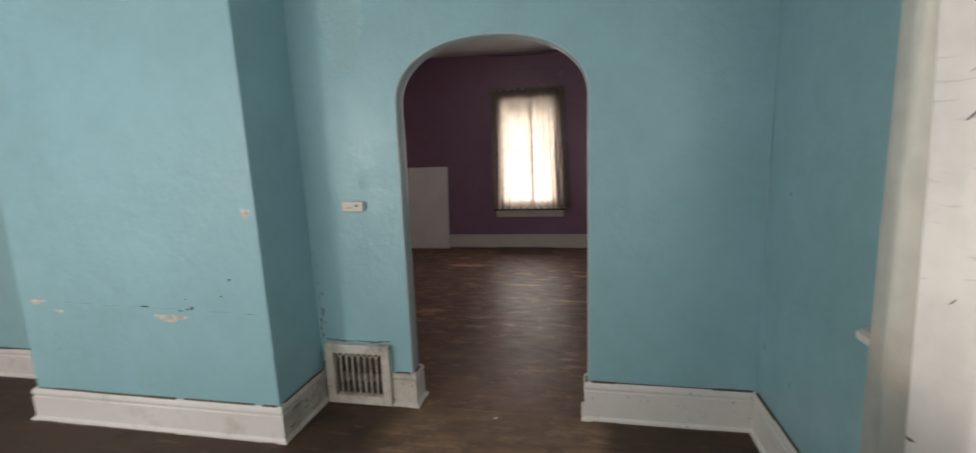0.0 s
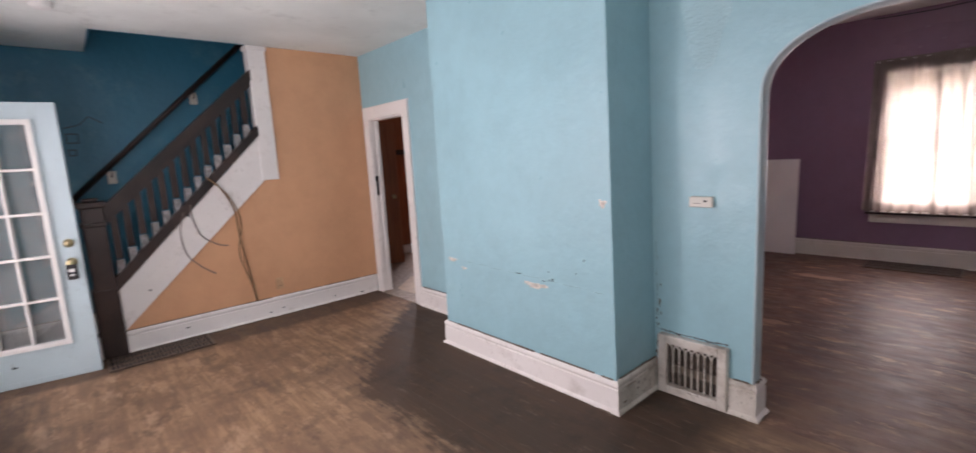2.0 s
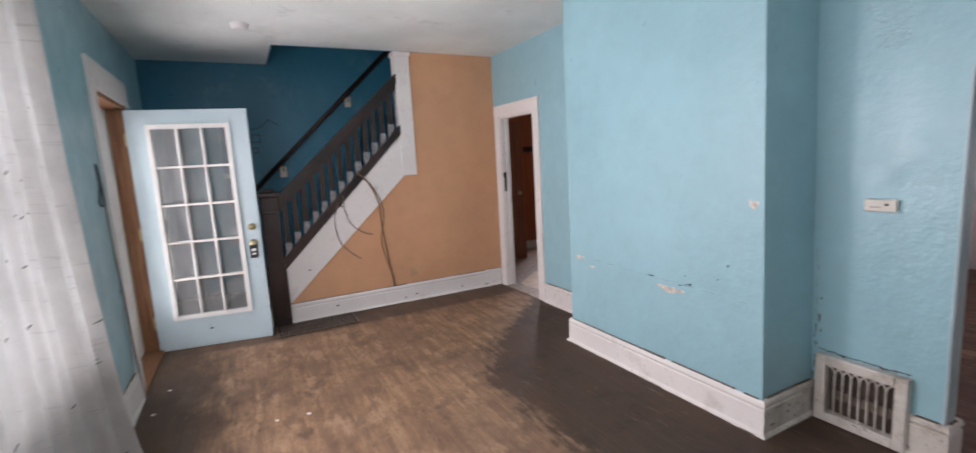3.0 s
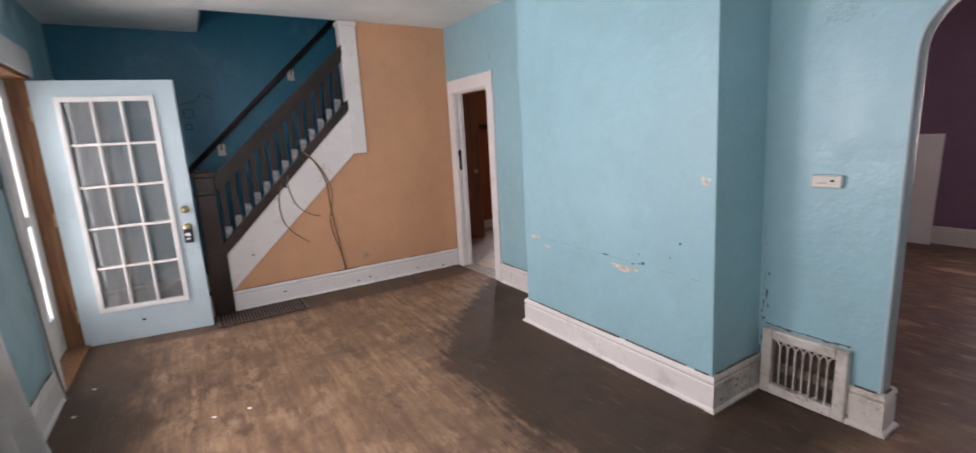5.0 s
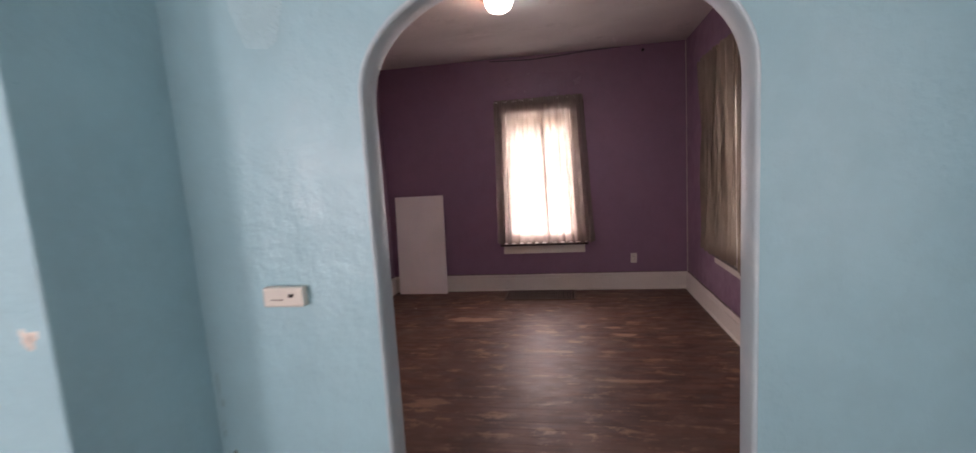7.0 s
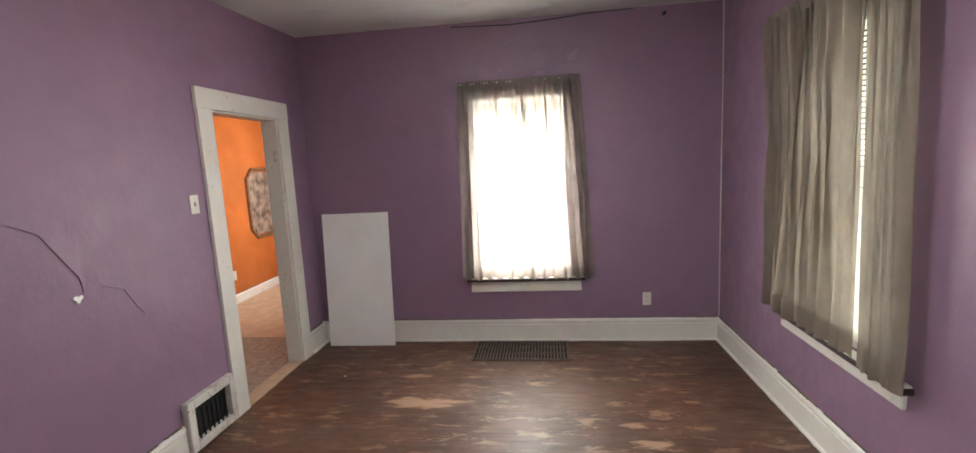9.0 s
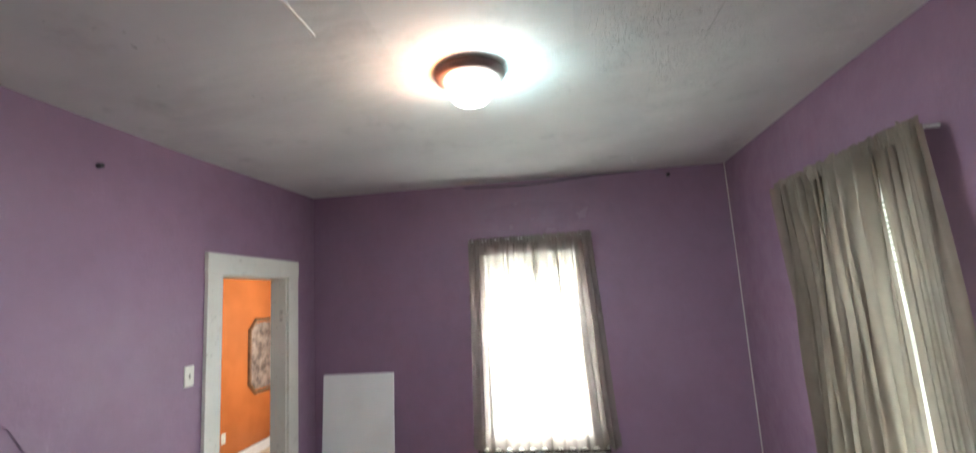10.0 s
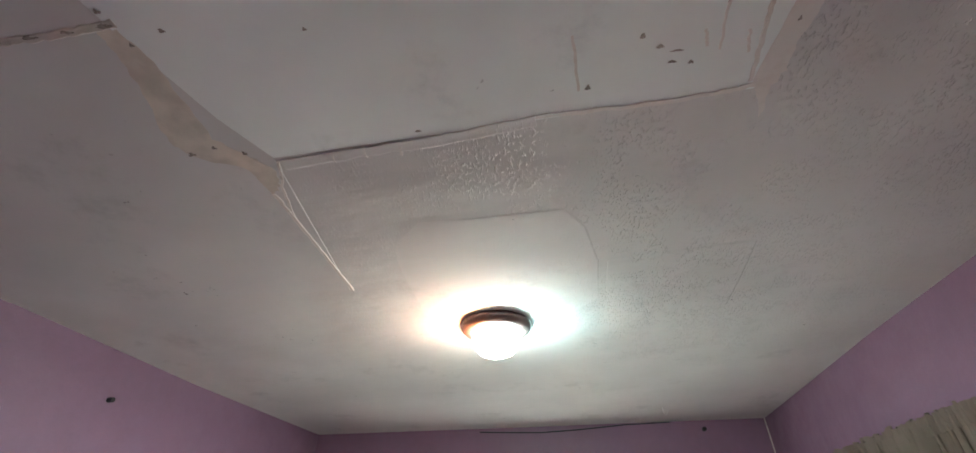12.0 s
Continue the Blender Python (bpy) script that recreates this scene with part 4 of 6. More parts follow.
newel = thing("newel_post", (ORANGE_X - 0.02, 0.375, 0), "dark stained square newel post with a moulded cap", "newel post")
part("shaft", soft_box(ORANGE_X - 0.095, ORANGE_X + 0.055, 0.300, 0.450, 0.0, 1.255, 0.006), DARKWOOD, newel)
part("base", soft_box(ORANGE_X - 0.105, ORANGE_X + 0.066, 0.288, 0.456, 0.0, 0.58, 0.006), DARKWOOD, newel)
part("collar", soft_box(ORANGE_X - 0.106, ORANGE_X + 0.066, 0.289, 0.461, 1.10, 1.135, 0.008), DARKWOOD, newel)
part("cap", soft_box(ORANGE_X - 0.116, ORANGE_X + 0.076, 0.279, 0.471, 1.255, 1.300, 0.010), DARKWOOD, newel)
part("cap_top", soft_box(ORANGE_X - 0.075, ORANGE_X + 0.035, 0.320, 0.430, 1.300, 1.330, 0.012), DARKWOOD, newel)
FOOT = plain("worn_grey_paint", (0.24, 0.235, 0.24), 0.5, 0, 0.4, 30)
rail = thing("banister", (ORANGE_X - 0.02, 1.08, 0.6), "dark stained stair banister with square balusters and a heavy handrail", "banister")
part("handrail", prism([(0.445, 1.150), (1.70, 2.325), (1.70, 2.425), (0.445, 1.255)], "x", ORANGE_X - 0.055, ORANGE_X + 0.025), DARKWOOD, rail)
part("sub_rail", prism([(0.445, 1.100), (1.70, 2.275), (1.70, 2.325), (0.445, 1.150)], "x", ORANGE_X - 0.035, ORANGE_X + 0.005), DARKWOOD, rail)
for k in range(13):
    y = 0.505 + 0.0925 * k
    lo, hi = 0.60 + (y - 0.452) * 1.0, 1.115 + (y - 0.445) * 0.936
    bal = part("baluster", soft_box(ORANGE_X - 0.032, ORANGE_X - 0.002, y - 0.025, y + 0.025, lo + 0.16, hi, 0.003, 1), DARKWOOD, rail)
    part("foot", soft_box(ORANGE_X - 0.037, ORANGE_X + 0.003, y - 0.028, y + 0.028, lo, lo + 0.15, 0.003, 1), FOOT, bal, "paint-worn pale foot")
hand = thing("wall_handrail", (STAIR_X + 0.06, 1.0, 1.3), "dark wooden handrail fixed to the stairwell wall", "handrail")
part("rail", tube(bmesh.new(), [(STAIR_X + 0.075, 0.25, 1.265), (STAIR_X + 0.075, 2.2, 3.145)], 0.026, 10), DARKWOOD, hand, smooth=True)
for y, z in ((0.60, 1.50), (1.38, 2.27)):
    part("bracket_plate", soft_box(STAIR_X, STAIR_X + 0.014, y - 0.035, y + 0.035, z - 0.075, z + 0.045, 0.004), PLASTIC, hand, "white bracket plate")
    part("bracket", tube(bmesh.new(), [(STAIR_X + 0.012, y, z - 0.01), (STAIR_X + 0.06, y, z - 0.01), (STAIR_X + 0.075, y, z + 0.09)], 0.007), BRONZE, hand)
scrawl = bmesh.new()
for y, z, s in ((0.36, 1.86, 0.045), (0.345, 1.73, 0.030)):
    for a, b, c, d in ((-s, s, s - 0.008, s), (-s, s, -s, -s + 0.008), (-s, -s + 0.008, -s, s), (s - 0.008, s, -s, s)):
        box(scrawl, STAIR_X, STAIR_X + 0.002, y + a, y + b, z + c, z + d)
tube(scrawl, [(STAIR_X + 0.001, 0.30, 1.95), (STAIR_X + 0.001, 0.42, 1.98), (STAIR_X + 0.001, 0.50, 2.06), (STAIR_X + 0.001, 0.60, 2.0)], 0.004, 4)
setting("trim_wall_scratches", scrawl, PLASTER_DARK, "dark scratched squares on the stairwell wall", "wall marks")

# loose cables hanging from the stringer


def cable(name, pts, r, material, label, ends=16):
    """A smooth cable through a few places."""
    p = [Vector(q) for q in pts]
    p = [p[0] * 2 - p[1]] + p + [p[-1] * 2 - p[-2]]
    line = []
    for i in range(1, len(p) - 2):
        for k in range(ends):
            t = k / ends
            a, b, c, d = p[i - 1: i + 3]
            line.append(0.5 * ((2 * b) + (c - a) * t + (2 * a - 5 * b + 4 * c - d) * t * t + (3 * b - a - 3 * c + d) * t ** 3))
    line.append(p[-2])
    return solid(name, tube(bmesh.new(), line, r, 6), material, label, "cable", True, base=tuple(line[-1]))


OX = ORANGE_X + 0.024
cable("wall_cable", [(OX + 0.01, 1.205, 1.440), (OX + 0.05, 1.30, 1.34), (OX + 0.03, 1.40, 1.12), (OX + 0.02, 1.42, 0.85), (OX + 0.01, 1.46, 0.55), (OX + 0.008, 1.50, 0.20)], 0.007, CABLE, "tan cable hanging from the stair skirt to the baseboard")
cable("wall_cable", [(OX + 0.01, 1.25, 1.40), (OX + 0.04, 1.36, 1.26), (OX + 0.05, 1.44, 1.02), (OX + 0.02, 1.40, 0.70), (OX + 0.01, 1.47, 0.40), (OX + 0.008, 1.51, 0.20)], 0.006, CABLE, "tan cable hanging from the stair skirt to the baseboard")
cable("wall_cable", [(OX, 1.06, 1.22), (OX + 0.03, 1.05, 1.10), (OX + 0.03, 1.10, 0.93), (OX + 0.05, 1.21, 0.83), (OX + 0.07, 1.30, 0.80)], 0.005, CABLE_DARK, "loose grey-brown cable end hanging on the wall")
cable("wall_cable", [(OX, 1.00, 1.16), (OX + 0.02, 0.95, 0.98), (OX + 0.03, 0.97, 0.78), (OX + 0.04, 1.06, 0.65), (OX + 0.06, 1.17, 0.56)], 0.005, CABLE_DARK, "loose grey-brown cable end hanging on the wall")
cable("hanging_cord", [(-3.54, BLUE_S + 0.012, 1.60), (-3.52, BLUE_S + 0.02, 1.48), (-3.46, BLUE_S + 0.02, 1.36), (-3.56, BLUE_S + 0.02, 1.37), (-3.55, BLUE_S + 0.014, 1.58)], 0.006, PLASTER_DARK, "dark cord loop hanging from a nail")
cable("hanging_cord", [(-3.60, BLUE_S + 0.012, 1.36), (-3.63, BLUE_S + 0.014, 1.0), (-3.66, BLUE_S + 0.02, 0.6), (-3.67, BLUE_S + 0.03, 0.22), (-3.67, BLUE_S + 0.05, 0.012)], 0.005, CABLE_DARK, "thin grey cord running down beside the door casing")

# ---- wall and floor registers, plates, thermostat ----


TARNISH = plain("tarnished_metal", (0.16, 0.13, 0.10), 0.6, 0.3, 0.4, 30)
DUCT = plain("dusty_brown_duct", (0.055, 0.042, 0.032), 0.8, 0, 0.4, 9)


def wall_register(place, u, n, wide, high, dark, label, dx, dy):
    """A cast register with pointed arches; (dx, dy) runs along the wall, n out of it."""
    ob = thing("wall_register", place, label, "heat register", "wall registers")
    o, a, out = Vector(place), Vector((dx, dy, 0)), Vector(n)

    def piece(name, u0, u1, z0, z1, d0, d1, material, lab=""):
        bm = boxes((u0, u1, d0, d1, z0, z1))
        m = Matrix((( a.x, out.x, 0, o.x), (a.y, out.y, 0, o.y), (0, 0, 1, o.z), (0, 0, 0, 1)))
        bm.transform(m)
        bmesh.ops.recalc_face_normals(bm, faces=bm.faces[:])
        if name == "frame":
            bmesh.ops.bevel(bm, geom=bm.edges[:], offset=0.006, segments=2, affect="EDGES", profile=0.5)
        return part(name, bm, material, ob, lab)

    f = 0.052
    rim = SOILED
    for u0, u1, z0, z1 in ((0, f, 0, high), (wide - f, wide, 0, high), (f, wide - f, 0, f), (f, wide - f, high - f, high)):
        piece("frame", u0, u1, z0, z1, 0, 0.048, rim)
    piece("backing", f, wide - f, f, high - f, 0.001, 0.004, PITCH if dark else DUCT, "flat backing coloured dark for the hollow duct behind the grille")
    if not dark:
        piece("damper", f + 0.02, wide - f, f + 0.08, f + 0.13, 0.006, 0.014, TARNISH, "tarnished damper blade")
    bars, z0, z1 = 8, f, high - f
    step = (wide - 2 * f) / bars
    for k in range(1, bars):
        c = f + k * step
        piece("bar", c - 0.003, c + 0.003, z0, z1 - 0.045, 0.022, 0.032, BLACK if dark else rim)
    for k in range(bars - 1):
        c = f + (k + 1) * step
        for s in (-1, 1):
            arc = []
            for i in range(7):
                th = i / 6 * math.pi / 2
                arc.append((c + s * step * (1 - math.cos(th)), z1 - 0.050 + 0.046 * math.sin(th)))
            bm = tube(bmesh.new(), [o + a * min(max(p, f), wide - f) + out * 0.027 + Vector((0, 0, q)) for p, q in arc], 0.0045, 5)
            part("tracery", bm, BLACK if dark else rim, ob)
    return ob


wall_register((VX0, ARCH_Y, 0.004), None, (0, -1, 0), VX1 - VX0, 0.368, False, "soiled cream cast wall register with pointed-arch bars, set in the baseboard", 1, 0)
wall_register((PUR_W, 5.508, 0.02), None, (1, 0, 0), 0.42, 0.315, True, "cream framed wall register with a dark grille, beside the kitchen door", 0, 1)


def floor_register(x0, x1, y0, y1, label, along):
    ob = thing("floor_register", ((x0 + x1) / 2, (y0 + y1) / 2, 0), label, "floor register", "floor registers")
    part("pan", boxes((x0, x1, y0, y1, 0.0025, 0.004)), PITCH, ob)
    for r in ((x0, x0 + 0.018, y0, y1), (x1 - 0.018, x1, y0, y1), (x0 + 0.018, x1 - 0.018, y0, y0 + 0.018), (x0 + 0.018, x1 - 0.018, y1 - 0.018, y1)):
        part("rim", boxes((*r, 0.002, 0.013)), GRILLE, ob)
    a0, a1, b0, b1 = (x0, x1, y0, y1) if along == "x" else (y0, y1, x0, x1)
    count = round((a1 - a0 - 0.036) / 0.027)
    for k in range(1, count):
        c = a0 + 0.018 + k * (a1 - a0 - 0.036) / count
        r = (c - 0.006, c + 0.006, b0 + 0.018, b1 - 0.018) if along == "x" else (b0 + 0.018, b1 - 0.018, c - 0.006, c + 0.006)
        part("slat", boxes((*r, 0.004, 0.011)), GRILLE, ob)
    for s in (1, 2):
        c = b0 + s * (b1 - b0) / 3
        r = (a0 + 0.018, a1 - 0.018, c - 0.005, c + 0.005) if along == "x" else (c - 0.005, c + 0.005, a0 + 0.018, a1 - 0.018)
        part("cross_bar", boxes((*r, 0.0045, 0.0125)), GRILLE, ob)
    return ob


floor_register(-4.755, -4.40, 0.30, 1.035, "brown painted metal floor register by the stair wall", "y")
floor_register(-0.965, -0.15, 6.865, 7.265, "brown painted metal floor register under the window", "x")


def plate(name, place, n, label, category, switch=False, material=None):
    """An outlet or switch plate on a wall; n points out of it."""
    ob = thing(name, place, label, category)
    o, out = Vector(place), Vector(n)
    side = Vector((-out.y, out.x, 0))
    m = Matrix(((side.x, out.x, 0, o.x), (side.y, out.y, 0, o.y), (0, 0, 1, o.z), (0, 0, 0, 1)))
    mat = material or PLASTIC

    def bit(nm, r, material, soft=0.0):
        bm = soft_box(*r, soft) if soft else boxes(r)
        bm.transform(m)
        bmesh.ops.recalc_face_normals(bm, faces=bm.faces[:])
        part(nm, bm, material, ob)

    bit("cover", (-0.036, 0.036, 0, 0.007, -0.058, 0.058), mat, 0.003)
    if switch:
        bit("toggle", (-0.006, 0.006, 0.007, 0.020, -0.012, 0.014), mat, 0.002)
    else:
        for z in (-0.022, 0.022):
            bit("socket", (-0.016, 0.016, 0.007, 0.009, z - 0.014, z + 0.014), mat)
            bit("slot", (-0.008, -0.005, 0.0085, 0.0095, z - 0.004, z + 0.007), BLACK)
            bit("slot", (0.005, 0.008, 0.0085, 0.0095, z - 0.004, z + 0.007), BLACK)
    return ob


plate("wall_outlet", (ORANGE_X, 1.74, 0.325), (1, 0, 0), "tan painted outlet plate on the peach wall", "outlet", material=plain("tan_plastic", (0.58, 0.36, 0.20), 0.4))
plate("wall_outlet", (0.545, PUR_N, 0.375), (0, -1, 0), "yellowed white outlet plate on the mauve wall", "outlet")
plate("light_switch", (PUR_W, 5.835, 1.47), (1, 0, 0), "yellowed light switch beside the kitchen door", "light switch", True)
plate("wall_outlet", (KX, 8.60, 0.36), (1, 0, 0), "white outlet plate on the orange kitchen wall", "outlet")

th = thing("thermostat", (-1.01, ARCH_Y, 1.187), "yellowed white plastic thermostat with two small buttons", "thermostat")
part("case", soft_box(-1.056, -0.928, ARCH_Y - 0.032, ARCH_Y, 1.150, 1.209, 0.006), PLASTIC, th)
part("button", soft_box(-0.972, -0.957, ARCH_Y - 0.036, ARCH_Y - 0.031, 1.180, 1.190, 0.001, 1), BLACK, th)
part("slot", boxes((-1.030, -0.990, ARCH_Y - 0.0335, ARCH_Y - 0.0315, 1.171, 1.174)), CABLE_DARK, th)
det = thing("smoke_detector", (-4.20, 0.29, BLUE_H - 0.04), "white round smoke detector on the ceiling", "smoke detector")
part("body", lathe([(0.001, -0.040), (0.045, -0.040), (0.060, -0.030), (0.064, -0.006), (0.070, -0.004), (0.070, 0.006)], (-4.20, 0.29, BLUE_H), "z", 28), WHITEPLASTIC, det, smooth=True)

# ---- windows ----


def window(name, axis, at, out, u0, u1, z0, z1, label):
    """A sash window in an opening: at is the wall's inner face, out the direction to the outside (1 or -1)."""
    ob = thing(name, (at, (u0 + u1) / 2, z0) if axis == "x" else ((u0 + u1) / 2, at, z0), label, "window")
    tagged(ob, kind="structure")

    def bit(nm, a, b, d0, d1, lo, hi, material):
        d0, d1 = sorted((at + out * d0, at + out * d1))
        r = (d0, d1, a, b, lo, hi) if axis == "x" else (a, b, d0, d1, lo, hi)
        return part(nm, boxes(r), material, ob)

    for a, b in ((u0, u0 + 0.03), (u1 - 0.03, u1)):
        bit("side_jamb", a, b, 0.004, 0.14, z0, z1, WHITE)
    bit("head_jamb", u0 + 0.03, u1 - 0.03, 0.004, 0.14, z1 - 0.03, z1, WHITE)
    bit("sill_jamb", u0 + 0.03, u1 - 0.03, 0.004, 0.14, z0, z0 + 0.02, WHITE)
    mid = (z0 + z1) / 2
    for lo, hi, d in ((z0 + 0.02, mid + 0.02, 0.085), (mid - 0.02, z1 - 0.03, 0.122)):
        a, b = u0 + 0.03, u1 - 0.03
        for r in ((a, a + 0.045, lo, hi), (b - 0.045, b, lo, hi), (a + 0.045, b - 0.045, lo, lo + 0.05), (a + 0.045, b - 0.045, hi - 0.04, hi)):
            bit("sash", r[0], r[1], d, d + 0.032, r[2], r[3], WHITE)
        pane = bit("pane", a + 0.045, b - 0.045, d + 0.015, d + 0.019, lo + 0.05, hi - 0.04, GLASS)
        pane.visible_shadow = False
    return ob


window("window_1", "y", PUR_N, 1, *NW, "white painted sash window behind a sheer curtain")
window("window_2", "x", PUR_E, 1, *QW, "white painted sash window behind grey curtains")
window("window_3", "y", BLUE_S, -1, *SW, "white painted sash window behind a white curtain")
window("window_4", "x", BLUE_E, 1, *EW, "white painted sash window behind a white curtain")


def stool(name, axis, at, inn, u0, u1, z, drop, label, edge=None):
    ob = thing(name, (at, (u0 + u1) / 2, z - drop) if axis == "x" else ((u0 + u1) / 2, at, z - drop), label, "window sill")
    tagged(ob, kind="structure")

    def bit(nm, a, b, d, lo, hi, material, lab=""):
        d0, d1 = sorted((at, at + inn * d))
        part(nm, soft_box(*((d0, d1, a, b, lo, hi) if axis == "x" else (a, b, d0, d1, lo, hi)), 0.005), material, ob, lab)

    bit("stool", u0, u1, 0.062, z - 0.026, z, edge or DARKWOOD, "" if edge else "sill board with a worn dark edge")
    bit("stool_top", u0 + 0.01, u1 - 0.01, 0.058, z + 0.0005, z + 0.010, CREAM)
    bit("apron", u0 + 0.035, u1 - 0.035, 0.022, z - drop, z - 0.030, CREAM)
    return ob


stool("window_sill_1", "y", PUR_N, -1, -1.030, 0.020, 0.590, 0.125, "cream painted window sill and apron with a dark worn edge")
stool("window_sill_2", "x", PUR_E, -1, 5.150, 6.240, 0.640, 0.105, "cream painted window sill and apron with a dark worn edge")
stool("window_sill_4", "x", BLUE_E, -1, 0.32, 1.93, 0.90, 0.12, "white painted window sill and apron", WHITE)
stool("window_sill_3", "y", BLUE_S, 1, -2.84, -1.33, 0.72, 0.12, "white painted window sill and apron", WHITE)


def blind(name, axis, at, u0, u1, z0, z1, label, tilt=28):
    """A mini blind: headrail, slats, ladder cords and bottom rail."""
    ob = thing(name, (at, (u0 + u1) / 2, z0) if axis == "x" else ((u0 + u1) / 2, at, z0), label, "window blind", "mini blinds")

    def rail(nm, lo, hi, d):
        part(nm, soft_box(*((at - d, at + d, u0, u1, lo, hi) if axis == "x" else (u0, u1, at - d, at + d, lo, hi)), 0.002, 1), WHITEPLASTIC, ob)

    rail("headrail", z1 - 0.03, z1, 0.014)
    rail("bottom_rail", z0, z0 + 0.012, 0.011)
    count = round((z1 - z0 - 0.05) / 0.0245)
    ca, sa = 0.0125 * math.cos(radians(tilt)), 0.0125 * math.sin(radians(tilt))
    half = (u1 - u0) / 2 - 0.004
    bm = bmesh.new()
    prof = [(-ca, -sa), (0, 0.0016), (ca, sa), (ca, sa + 0.0008), (0, 0.0026), (-ca, -sa + 0.0008)]
    ends = [[bm.verts.new((s * half, d, z)) if axis == "y" else bm.verts.new((d, s * half, z)) for d, z in prof] for s in (-1, 1)]
    for i in range(6):
        j = (i + 1) % 6
        bm.faces.new((ends[0][i], ends[0][j], ends[1][j], ends[1][i]))
    bm.faces.new(ends[0][::-1]), bm.faces.new(ends[1])
    bmesh.ops.recalc_face_normals(bm, faces=bm.faces[:])
    data = mesh_of("slat", bm, SLATWHITE)
    for k in range(count):
        sl = new("slat", data)
        sl.parent = ob
        sl.location = (0, 0, 0.022 + k * 0.0245)
        sl.rotation_euler[1 if axis == "y" else 0] = radians(random.uniform(-0.35, 0.35))
    for s in (-0.6, 0.6):
        c = (u0 + u1) / 2 + s * half
        p = [(at, c, z0), (at, c, z1 - 0.02)] if axis == "x" else [(c, at, z0), (c, at, z1 - 0.02)]
        part("cord", tube(bmesh.new(), p, 0.0012, 4), WHITEPLASTIC, ob)
    return ob


blind("window_blind", "y", PUR_N + 0.016, NW[0] + 0.035, NW[1] - 0.035, NW[2] + 0.025, NW[3] - 0.03, "white mini blind lowered in the window", 42)
blind("window_blind", "x", PUR_E + 0.016, QW[0] + 0.035, QW[1] - 0.035, QW[2] + 0.025, QW[3] - 0.03, "white mini blind lowered in the window", 52)


